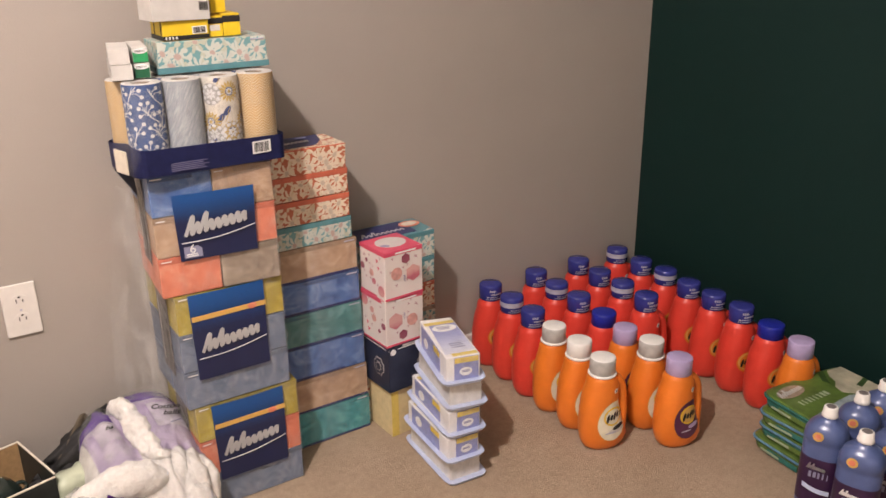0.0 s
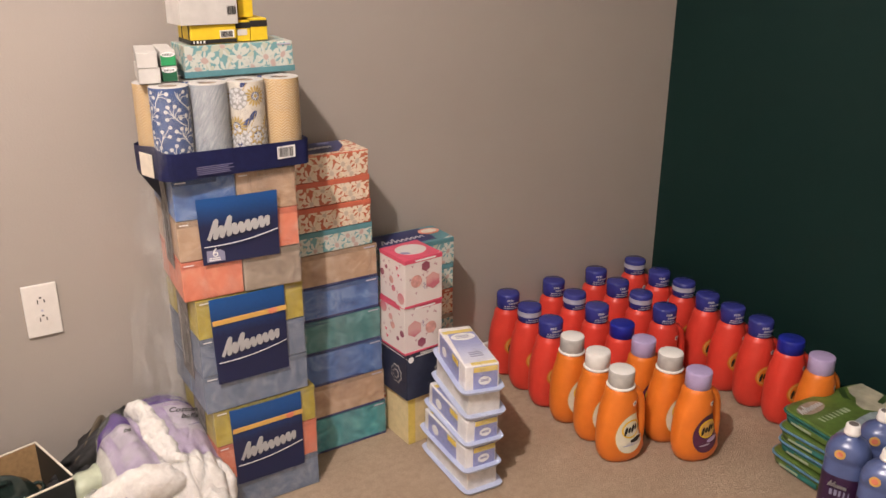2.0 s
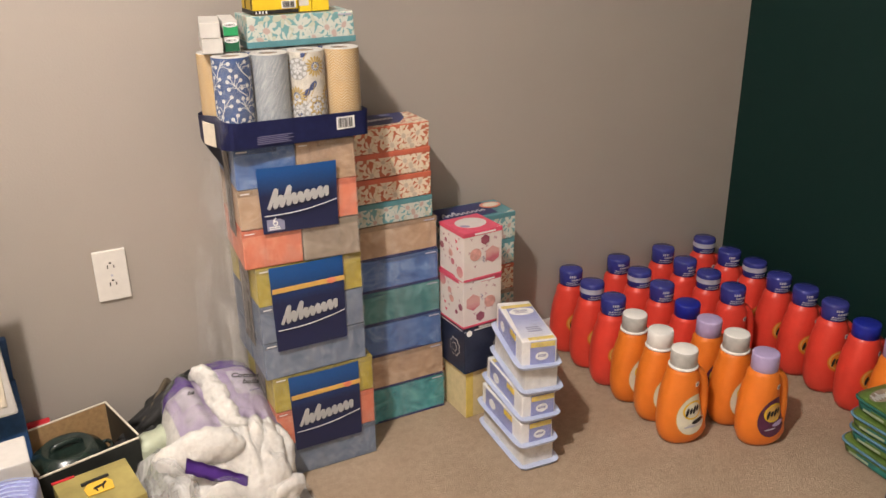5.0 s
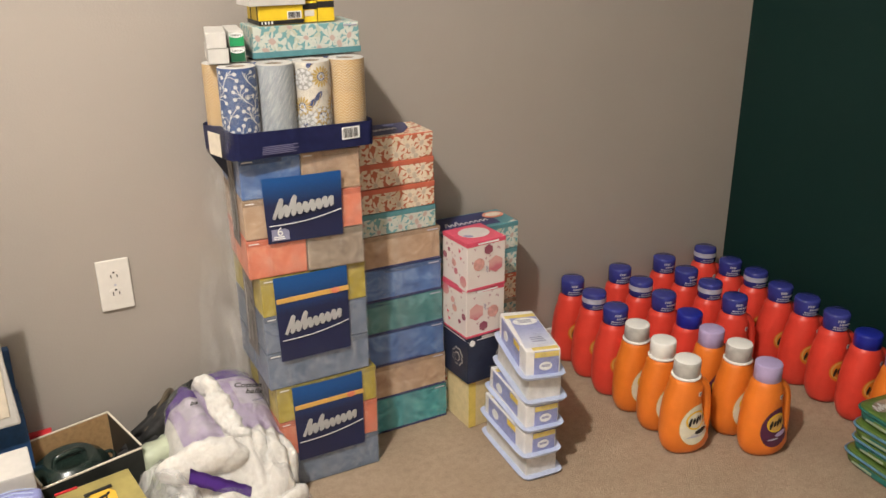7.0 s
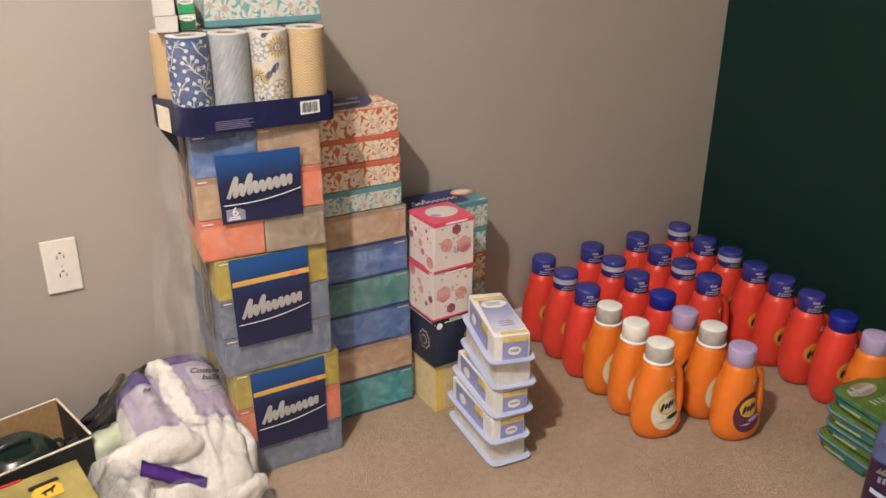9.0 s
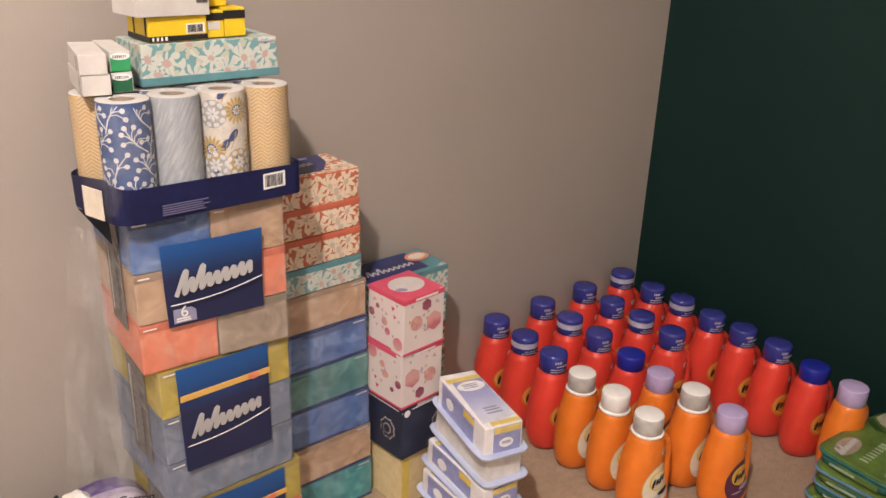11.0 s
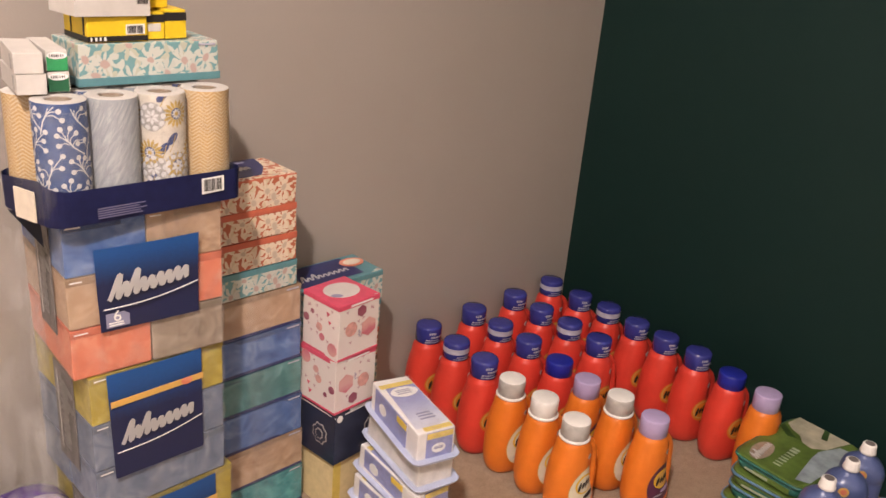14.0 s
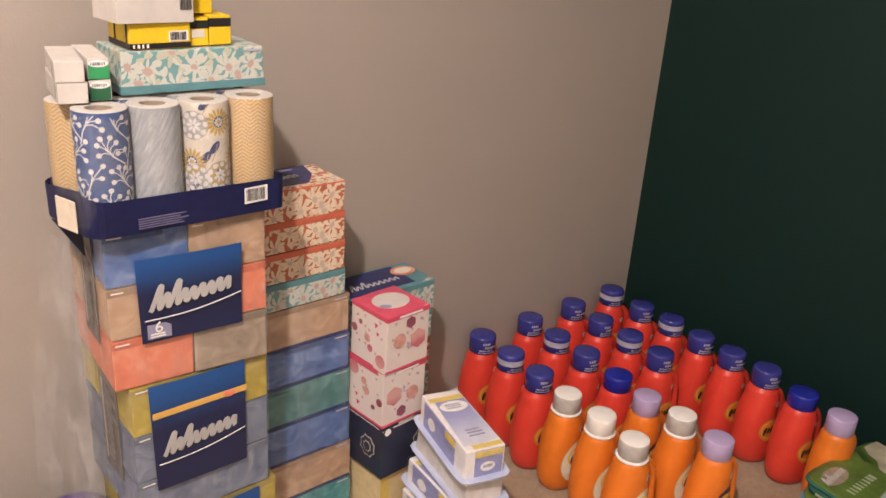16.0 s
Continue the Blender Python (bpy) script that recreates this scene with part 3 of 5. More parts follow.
def tissue_pack(x0, x1, z0, z1, y0, y1, rows, across, label, tag, stripe, turn=0.0):
    """Six boxes under clear film with a navy label: three rows, two boxes across or two deep."""
    w, d, h = x1 - x0, y1 - y0, z1 - z0
    pack = thing("tissue_pack", x0, y0, z0, turn, label, "tissue pack", "tissue packs in the tall stack")
    each = h / len(rows)
    for i, cols in enumerate(rows):
        a, b = h - each * (i + 1), h - each * i
        for j in range(2):
            if across:
                bm = box(w / 2 * j + 0.0005, w / 2 * (j + 1) - 0.0005, 0.002, d - 0.002, a + 0.0008, b - 0.0008, 0.003, 0.0008)
            else:
                bm = box(0.001, w - 0.001, d / 2 * j + 0.002, d / 2 * (j + 1) - 0.001, a + 0.0008, b - 0.0008, 0.003, 0.0008)
            bx = part("tissue_box", bm, cols[j], pack)
            xa = w / 2 * j + 0.006 if across else 0.008
            if j == 0 or across:
                e0, e1 = (w / 2 * j + 0.0006, w / 2 * (j + 1) - 0.0006) if across else (0.0004, w - 0.0004)
                part("lid_band", box(e0, e1, 0.0016, d - 0.0024, b - 0.0135, b - 0.0004, 0.0012), cols[j].replace("m_", "lid_"), bx)
            if j == 0 or across:
                part("print", lines(xa, xa + 0.022, [b - 0.0085], 0.0022, 0.0012, i * 3 + j), "ink_white", bx)
    lx0, lx1, lz0, lz1 = tag
    bm = bmesh.new()
    n, cols, layer = 12, [], bm.loops.layers.uv.verify()
    for i in range(n + 1):
        f = i / n
        cols.append([[bm.verts.new((lx0 + (lx1 - lx0) * f + 0.005 * g / 6 * (1 - f) * -1, -0.0052 - 0.004 * math.sin(math.pi * f) * g / 6 - 0.0065 * (g / 6) ** 2 * (0 if stripe else 1), lz0 + (lz1 - lz0) * g / 6)) for g in range(7)]])
    for i in range(n):
        for g in range(6):
            f = bm.faces.new((cols[i][0][g], cols[i + 1][0][g], cols[i + 1][0][g + 1], cols[i][0][g + 1]))
            for l, (u, v) in zip(f.loops, ((i, g), (i + 1, g), (i + 1, g + 1), (i, g + 1))):
                l[layer].uv = (u / n, v / 6)
    tagg = part("label", bm, "label", pack, "navy and blue printed card label", True, False)
    lw, lh = lx1 - lx0, lz1 - lz0
    yy = -0.0095 if stripe else -0.0125
    mid = lz0 + lh * (0.34 if stripe else 0.40)
    part("word_mark", mark(lx0 + lw * 0.08, lx1 - lw * 0.1, mid - 0.002, 0.034, 0.014, yy), "ink_white", tagg)
    part("rule", arc_line(lx0 + 0.004, lx1 - 0.003, mid - 0.016, 0.006, 0.018, 0.0016, yy + 0.0008), "ink_white", tagg)
    if stripe:
        za = lz0 + lh * 0.70
        part("stripe", sheet([(lx0 - 0.002, za), (lx1 + 0.001, za + 0.002), (lx1 + 0.001, za + 0.013), (lx0 - 0.002, za + 0.011)], -0.0090), "gold", tagg)
        part("seal", sheet(oval(lx1 - 0.03, za + 0.007, 0.010, 0.0065), -0.0098), "m_coral", tagg)
    else:
        part("badge", sheet([(lx0 + 0.008, lz0 + 0.006), (lx0 + 0.044, lz0 + 0.006), (lx0 + 0.044, lz0 + 0.024), (lx0 + 0.036, lz0 + 0.03), (lx0 + 0.008, lz0 + 0.03)], -0.0075), "ink_grey", tagg)
        letters("6", 0.026, tagg, pose(lx0 + 0.025, -0.0085, lz0 + 0.0165, 90), "ink_white")
        part("print", lines(lx0 + 0.012, lx0 + 0.04, [lz0 + 0.0085, lz0 + 0.0125], 0.0022, -0.0082, 4), "ink_white", tagg)
    # dark printed panel on the end face
    end = part("end_panel", box(-0.0022, -0.0008, d * 0.28, d * 0.62, h * 0.22, h * 0.92, 0), "end_dim", pack)
    part("word_mark", mark(0.0, h * 0.52, 0.0, d * 0.17, 0.0, 0.0), "ink_dull", end).matrix_basis = Matrix(((0, 1, 0, -0.0030), (0, 0, -1, d * 0.50), (-1, 0, 0, h * 0.83), (0, 0, 0, 1)))
    part("rule", box(-0.0032, -0.0022, d * 0.555, d * 0.565, h * 0.28, h * 0.86, 0), "ink_dull", end)
    part("wrap", soft_box(-0.004, w + 0.003, -0.0032 if stripe else -0.0026, d + 0.002, 0.0005, h - 0.0005, 0.007, 0.0015, z0 * 10, 8), "wrap", pack, "clear creased film", True)
    return pack


tissue_pack(0.440, 0.676, 0.0, 0.263, 1.889, 2.118, [("m_olive",) * 2, ("m_coral",) * 2, ("m_slate",) * 2], False, "film-wrapped pack of olive, coral and slate tissue boxes on carpet", (0.038, 0.198, 0.072, 0.262), True)
tissue_pack(0.427, 0.661, 0.2635, 0.526, 1.888, 2.115, [("m_olive",) * 2, ("m_slate",) * 2, ("m_slate",) * 2], False, "film-wrapped pack of olive and slate tissue boxes in the stack", (0.030, 0.188, 0.068, 0.264), True)
tissue_pack(0.407, 0.655, 0.5265, 0.783, 1.893, 2.105, [("m_blue", "m_tan"), ("m_tan", "m_coral"), ("m_coral", "m_grey")], True, "film-wrapped pack of blue, tan, coral and grey tissue boxes", (0.044, 0.202, 0.076, 0.216), False, -4.0)


def loose_film(width, shift, wave):
    """A slack skirt of film between the stack and the wall."""
    bm, rows = bmesh.new(), []
    for j in range(31):
        v = j / 30
        rows.append([])
        for i in range(25):
            u = i / 24
            reach = (0.13 + 0.03 * noise.noise(Vector((3.1, v * 4, 0)))) * (1 - 0.75 * v)
            x = 0.420 - reach * u * width
            y = 2.03 - shift + 0.085 * u + wave * math.sin(9 * u + 5 * v) * (1 - u) + 0.006 * noise.noise(Vector((u * 6, v * 9, 2)))
            rows[-1].append(bm.verts.new((x, y, 0.02 + 0.70 * v)))
    for j in range(30):
        for i in range(24):
            bm.faces.new((rows[j][i], rows[j][i + 1], rows[j + 1][i + 1], rows[j + 1][i]))
    return bm


skirt = thing("plastic_film", 0.0, 0.0, 0.0, 0, "slack clear plastic film between the packs and wall", "plastic film")
part("film", loose_film(1.0, 0.0, 0.010), "wrap_haze", skirt, "", True)
part("fold", loose_film(0.4, 0.03, 0.014), "wrap_wavy", skirt, "bunched fold of clear film", True)

# ---- column of single tissue boxes ----


def tissue_carton(x0, x1, y0, y1, z0, z1, face, rim, label, top=None, turn=0.0, group="tissue boxes beside the six-packs"):
    w, d, h = x1 - x0, y1 - y0, z1 - z0
    ob = thing("tissue_box", (x0 + x1) / 2, (y0 + y1) / 2, z0, turn, label, "tissue box", group)
    body = part("carton", box(-w / 2, w / 2, -d / 2, d / 2, 0.0005, h - 0.0005, 0.0025, 0.0012), face, ob)
    if rim:
        part("rim", box(-w / 2 - 0.0006, w / 2 + 0.0006, -d / 2 - 0.0006, d / 2 + 0.0006, h - 0.013, h - 0.0002, 0.002), rim, ob)
    else:
        part("lid_band", box(-w / 2 - 0.0004, w / 2 + 0.0004, -d / 2 - 0.0005, d / 2 - 0.002, h - 0.0125, h - 0.0003, 0.0012), face.replace("m_", "lid_"), ob) if face[0] == "m" else None
        part("wrap", soft_box(-w / 2 - 0.003, w / 2 + 0.003, -d / 2 - 0.003, d / 2 + 0.001, 0.0015, h - 0.0015, 0.003, 0.0006, 2.0, 6), "wrap_wavy", ob, "clear creased film", True) if face[0] == "m" else None
        part("flap", box(w / 2 - 0.034, w / 2 - 0.006, -d / 2 - 0.0013, -d / 2 + 0.001, h - 0.0085, h - 0.0055, 0.0005), "silver", ob)
        part("seam", box(-w / 2, w / 2, -d / 2 - 0.0006, -d / 2 + 0.001, 0.001, 0.007, 0.0004), "navy", ob)
    if top and "six-packs" in group:
        part("top_print", box(-w / 2 + 0.001, w / 2 - 0.001, -d / 2 + 0.001, d / 2 - 0.001, h - 0.001, h + 0.0008, 0.0003), face, ob)
        panel = part("top_panel", sheet([(-w / 2 + 0.001, -d / 2 + 0.016), (w / 2 - 0.066, -d / 2 + 0.016), (w / 2 - 0.034, 0.004), (w / 2 - 0.022, d / 2 - 0.001), (-w / 2 + 0.001, d / 2 - 0.001)], h + 0.0016, 0.0010, False), top, ob, "navy printed lid panel")
        part("word_mark", mark(-w / 2 + 0.065, w / 2 - 0.062, -0.014, 0.026, 0.010, h + 0.0026, False), "ink_white", panel)
        part("print", lines(w / 2 - 0.082, w / 2 - 0.050, [0.036, 0.041], 0.0035, h + 0.0026, 3, False), "ink_grey", panel)
    elif top:
        panel = part("top_panel", box(-w / 2 + 0.002, w / 2 - 0.045, -d / 2 + 0.012, d / 2 - 0.006, h, h + 0.0008, 0.0003), top, ob)
        part("word_mark", mark(-w / 2 + 0.02, w / 2 - 0.06, -0.02, 0.022, 0.004, h + 0.0016, False), "ink_white", panel)
        part("opening", sheet(oval(w / 2 - 0.035, 0.015, 0.03, 0.022), h + 0.0022, 0.0008, False), "m_coral", ob)
        part("tissue_slit", sheet(oval(w / 2 - 0.035, 0.015, 0.022, 0.014), h + 0.0030, 0.0008, False), "cream_card", ob)
    return ob


column = [
    (0.0, 0.098, "m_teal", None, "teal marbled tissue box at the foot of the column"),
    (0.098, 0.190, "m_tan", None, "tan marbled tissue box in the column"),
    (0.190, 0.278, "m_blue", None, "blue marbled tissue box in the column"),
    (0.278, 0.366, "m_green", None, "green marbled tissue box in the column"),
    (0.366, 0.448, "m_blue", None, "blue marbled tissue box in the column"),
    (0.448, 0.533, "m_tan", None, "tan marbled tissue box under the flowered ones"),
    (0.533, 0.588, "f_teal", "teal", "teal and white flowered tissue box"),
    (0.588, 0.647, "f_red", "rust", "rust and cream flowered tissue box"),
    (0.647, 0.706, "f_red", "rust", "rust and cream flowered tissue box"),
    (0.706, 0.765, "f_red", "rust", "rust and cream flowered tissue box with a navy top"),
]
for i, (a, b, face, rim, text) in enumerate(column):
    right = 0.913 - 0.024 * (a / 0.765) - (0.008 if rim else 0)
    tissue_carton(right - 0.232, right, 1.996, 2.108, a, b, face, rim, text, "navy" if i == 9 else None)

# ---- flowered boxes behind the cubes ----
for i in range(7):
    face, rim = (("f_teal", "teal"), ("f_teal", "teal"), ("f_red", "rust"), ("f_teal", "m_grey"), ("f_red", "rust"), ("f_red", "rust"), ("f_teal", "teal"))[i]
    tissue_carton(0.925, 1.137 - 0.001 * (i % 3), 2.02, 2.128, 0.497 - 0.071 * (i + 1), 0.497 - 0.071 * i, face, rim, "flowered tissue box stacked against the grey wall", "navy" if i == 0 else None, 0.0, "flowered boxes against the wall")

# ---- cube boxes ----


def cube_box(x, y, z, h, turn, face, top, label, w=0.113):
    ob = thing("cube_tissue_box", x, y, z, turn, label, "tissue box", "stacked cube boxes")
    part("carton", box(-w / 2, w / 2, -w / 2, w / 2, 0.0005, h - 0.0006, 0.002, 0.001), face, ob)
    if top == "rose":
        lid = part("lid", box(-w / 2 - 0.0005, w / 2 + 0.0005, -w / 2 - 0.0005, w / 2 + 0.0005, h - 0.011, h, 0.0015), "rose", ob)
        part("opening", sheet(oval(0.002, 0.004, 0.04, 0.034), h + 0.0006, 0.0008, False), "white_card", lid)
        part("flap", sheet(oval(-0.024, -0.012, 0.012, 0.007, -0.6), h + 0.0012, 0.0008, False), "ink_grey", lid)
        part("print", lines(-w / 2 + 0.03, w / 2 - 0.006, [h - 0.008], 0.004, -w / 2 - 0.0014, 3), "ink_white", lid)
        part("rim", box(-w / 2 - 0.0005, w / 2 + 0.0005, -w / 2 - 0.0005, w / 2 + 0.0005, 0.0005, 0.006, 0.0006), "rose", ob, "rose lower rim")
        flip = -1 if "rim" in label else 1

        def motif(side, u, v, r, n, ink, squash=1.0):
            bm = sheet(oval(flip * (u - 0.5) * w, h * (0.5 + flip * (0.5 - v)), r * w, r * w * squash, 0.52 if n == 6 else 0.3, n), -w / 2 - 0.0009, 0.0006)
            if side:
                bmesh.ops.transform(bm, matrix=pose(0, 0, 0, 0, 0, -90), verts=bm.verts[:])
            part("motif", bm, ink, ob)

        for row in ((0, 0.55, 0.20, 0.12, 6, "rose_dark"), (0, 0.30, 0.47, 0.145, 20, "salmon"), (0, 0.74, 0.53, 0.20, 6, "rose_fade"),
                    (1, 0.10, 0.45, 0.08, 20, "rose_dark"), (1, 0.27, 0.30, 0.055, 6, "rose_dark"), (1, 0.70, 0.22, 0.06, 3, "rose"), (1, 0.47, 0.52, 0.085, 20, "salmon"), (1, 0.55, 0.68, 0.075, 20, "rose_fade"), (1, 0.84, 0.82, 0.13, 20, "rose_fade"), (1, 0.75, 0.36, 0.05, 3, "rose")):
            motif(*row)
        part("flecks", joined([sheet(oval(flip * (0.50 + 0.022 * (k % 2) - 0.5) * w, h * (0.5 + flip * (-0.05 - 0.035 * k)), 0.0030, 0.0012, 0.5 - 0.3 * k, 6), -w / 2 - 0.0010, 0.0006) for k in range(4)]), "ink_grey", ob)
    elif top == "night":
        part("band", box(-w / 2 - 0.0006, w / 2 + 0.0006, -w / 2 - 0.0006, w / 2 + 0.0006, h - 0.014, h - 0.011, 0.0004), "ink_white", ob)
        part("print", lines(-w / 2 + 0.04, w / 2 - 0.008, [h - 0.009], 0.005, -w / 2 - 0.0014, 8), "ink_white", ob)
        part("seal", sheet(oval(-w / 2 + 0.012, h - 0.018, 0.008, 0.008), -w / 2 - 0.0016), "ink_white", ob)
        for spin, shift in ((0, w / 2 - 0.010), (-90, 0.012)):
            for name, r0, ink, lift in (("crest", 0.027, "ink_dull", 0.0012), ("crest_inside", 0.0235, "night", 0.0020), ("crest_heart", 0.014, "ink_dull", 0.0028), ("crest_heart", 0.011, "night", 0.0036)):
                pts = [(shift + q * math.cos(a) * 0.92, h * 0.47 + q * math.sin(a)) for a, q in [(2 * math.pi * k / 16, r0 * (1.0 if k % 2 else 0.84)) for k in range(16)]]
                bm = sheet([(min(x, w / 2 - 0.0005), z) for x, z in pts], -w / 2 - lift, 0.0006)
                bmesh.ops.transform(bm, matrix=pose(0, 0, 0, 0, 0, spin), verts=bm.verts[:])
                part(name, bm, ink, ob)
    else:
        part("corner_panel", box(-w / 2 + 0.0, -w / 2 + 0.02, -w / 2 - 0.0012, -w / 2 + 0.001, 0.002, h - 0.004, 0.0004), "gold_pale", ob)
    return ob


cube_box(0.987, 1.972, 0.0, 0.134, 3, "pale_yellow", "", "pale yellow cube tissue box on the carpet")
cube_box(0.979, 1.964, 0.1345, 0.131, 4, "night", "night", "dark navy cube tissue box with white crests", 0.116)
cube_box(0.968, 1.955, 0.266, 0.125, 4, "blush", "rose", "white cube tissue box with rose shapes and pink rim", 0.110)
cube_box(0.968, 1.951, 0.3915, 0.123, 4, "blush", "rose", "white cube tissue box with rose shapes and pink top", 0.109)

# ---- soft tissue packs on pale blue trays ----


def tray_pack(x, y, z, turn, end_plain, h, label):
    ob = thing("tissue_tray_pack", x, y, z, turn, label, "tissue pack", "stack of tissue packs on trays")
    w, d = 0.105, 0.236
    tray = loft([(0.0005, 0, w * 0.475, d * 0.488), (0.0025, 0, w * 0.49, d * 0.494), (0.007, 0, w * 0.515, d * 0.504), (0.0085, 0, w * 0.53, d * 0.51), (0.0095, 0, w * 0.528, d * 0.509), (0.0075, 0, w * 0.5, d * 0.495)], 48, 9.0)
    part("tray", tray, "tray_blue", ob, "pale blue plastic tray", True)
    bw, bd = 0.082, 0.205
    block = part("block", box(-bw / 2, bw / 2, -bd / 2, bd / 2, 0.003, h, 0.004, 0.0015), "soft_white" if not end_plain else "bare_white", ob, "white tissue block in film")
    if not end_plain:
        part("end_label", box(-bw / 2 + 0.02, bw / 2 - 0.004, -bd / 2 - 0.0012, -bd / 2 + 0.001, 0.005, h - 0.002, 0.0004), "violet", block)
        part("end_stripe", box(-bw / 2 + 0.0205, bw / 2 - 0.0045, -bd / 2 - 0.0020, -bd / 2, h - 0.016, h - 0.003, 0.0004), "gold_pale", block)
        part("end_print", lines(-0.004, 0.016, [h * 0.40, h * 0.45], 0.002, -bd / 2 - 0.0030, 6), "ink_grey", block)
        part("end_badge", sheet(oval(0.006, h * 0.42, 0.015, 0.0105), -bd / 2 - 0.0024), "ink_white", block)
        part("top_label", box(-bw / 2 + 0.004, bw / 2 - 0.004, -bd / 2 + 0.0165, bd / 2 - 0.02, h - 0.001, h + 0.0008, 0.0004), "violet_fade", block)
        part("top_stripe", box(-bw / 2 + 0.018, bw / 2 - 0.004, -bd / 2 + 0.003, -bd / 2 + 0.0165, h - 0.001, h + 0.0012, 0.0004), "gold_pale", block)
        part("top_print", lines(-0.012, 0.026, [-0.060, -0.050, -0.041], 0.004, h + 0.0016, 9, False), "ink_grey", block)
        part("top_stripe", box(-bw / 2 + 0.004, bw / 2 - 0.004, bd / 2 - 0.035, bd / 2 - 0.02, h, h + 0.0014, 0.0004), "gold_pale", block)
        part("badge_print", lines(-0.014, 0.020, [bd / 2 - 0.066, bd / 2 - 0.059, bd / 2 - 0.053], 0.0025, h + 0.0024, 5, False), "ink_grey", block)
        part("top_badge", sheet(oval(0.004, bd / 2 - 0.058, 0.030, 0.018), h + 0.0018, 0.0008, False), "ink_white", block)
        part("side_label", box(-bw / 2 - 0.0010, -bw / 2 + 0.001, -bd / 2 + 0.045, bd / 2 - 0.02, 0.006, h - 0.003, 0.0004), "violet", block)
        part("side_stripe", box(-bw / 2 - 0.0018, -bw / 2, -bd / 2 + 0.045, -bd / 2 + 0.085, h - 0.02, h - 0.006, 0.0004), "yellow_card", block)
        seal = sheet(oval(0, h * 0.5, 0.016, 0.012), 0)
        bmesh.ops.transform(seal, matrix=pose(-bw / 2 - 0.0018, 0.045, 0, 0, 0, -90), verts=seal.verts[:])
        part("side_badge", seal, "ink_white", block)
    part("wrap", soft_box(-bw / 2 - 0.003, bw / 2 + 0.003, -bd / 2 - 0.003, bd / 2 + 0.003, 0.002, h + 0.003, 0.006, 0.001, z * 30, 6), "wrap", ob, "clear film", True)


for x, y, z, turn, bare, h in ((0.997, 1.767, 0.0, -4.3, True, 0.058), (0.990, 1.764, 0.063, -4.3, False, 0.06), (1.001, 1.768, 0.128, -6.8, False, 0.061), (1.016, 1.771, 0.194, -11.8, True, 0.06), (1.013, 1.769, 0.259, -15.0, False, 0.066)):
    tray_pack(x, y, z, turn, bare, h, "soft tissue pack on pale blue tray, " + ("bare white end" if bare else "periwinkle and yellow label"))

# ---- paper towels on the tall stack ----
towels = thing("paper_towel_pack", 0.535, 1.945, 0.7865, 0, "open pack of patterned paper towel rolls in a navy tray", "paper towels")


def roll(x, y, z0, z1, r, pattern):
    body = part("roll", loft([(z0, 0, r, r), (z1, 0, r, r)], 36, 2.0, False), pattern, towels, "", True, False)
    body.location = (x, y, 0)
    ends = bmesh.new()
    ring = [[ends.verts.new((q * math.cos(2 * math.pi * i / 36), q * math.sin(2 * math.pi * i / 36), z)) for i in range(36)] for q, z in ((r, z1), (r - 0.0015, z1 + 0.001), (r * 0.54, z1 + 0.001), (r * 0.50, z1), (r * 0.48, z1 - 0.04), (r * 0.1, z1 - 0.04))]
    for a, b in zip(ring, ring[1:]):
        for i in range(36):
            ends.faces.new((a[i], a[(i + 1) % 36], b[(i + 1) % 36], b[i]))
    part("roll_end", ends, "paper", body, "white paper end with a cardboard core")
    if pattern == "berries":
        berry_print(body, r)
    elif pattern == "garden":
        garden_print(body, r)
    part("core", loft([(z1 - 0.04, 0, r * 0.475, r * 0.475), (z1 - 0.001, 0, r * 0.475, r * 0.475)], 28, 2.0, False), "core", body, "", True)


R = 0.0362


def wrapped(outlines, r):
    """Flat outlines in (arc length, height) laid round a roll's front."""
    bm = bmesh.new()
    for pts in outlines:
        n, cq, cz = len(pts), sum(p[0] for p in pts) / len(pts), sum(p[1] for p in pts) / len(pts)
        steps = 4 if max(abs(p[0] - cq) for p in pts) > 0.007 else 2
        rows = [[bm.verts.new((r * math.sin((cq + (q - cq) * j / steps) / r), -r * math.cos((cq + (q - cq) * j / steps) / r), cz + (z - cz) * j / steps)) for q, z in pts] for j in range(1, steps + 1)]
        bm.faces.new(rows[0])
        for a, b in zip(rows, rows[1:]):
            for i in range(n):
                k = (i + 1) % n
                bm.faces.new((a[i], a[k], b[k], b[i]))
    bmesh.ops.recalc_face_normals(bm, faces=bm.faces[:])
    for f in bm.faces:
        c = f.calc_center_median()
        if f.normal.x * c.x + f.normal.y * c.y < 0:
            f.normal_flip()
    return bm


def stroke(points, w):
    """A narrow band of quads along a line."""
    out = []
    for (a, b), (c, d) in zip(points, points[1:]):
        n = math.hypot(c - a, d - b) or 1.0
        u, v = -(d - b) / n * w, (c - a) / n * w
        out.append([(a - u, b - v), (c - u, d - v), (c + u, d + v), (a + u, b + v)])
    return out


def star(cq, cz, r0, r1, petals, spin=0.0):
    """Pointed petals round a centre, each its own outline."""
    out = []
    for k in range(petals):
        a, h = spin + 2 * math.pi * k / petals, 0.9 * math.pi / petals
        ring = ((r0, -h), (r0 + 0.6 * (r1 - r0), -h * 0.8), (r1, 0.0), (r0 + 0.6 * (r1 - r0), h * 0.8), (r0, h))
        out.append([(cq + q * math.cos(a + d), cz + q * math.sin(a + d)) for q, d in ring])
    return out


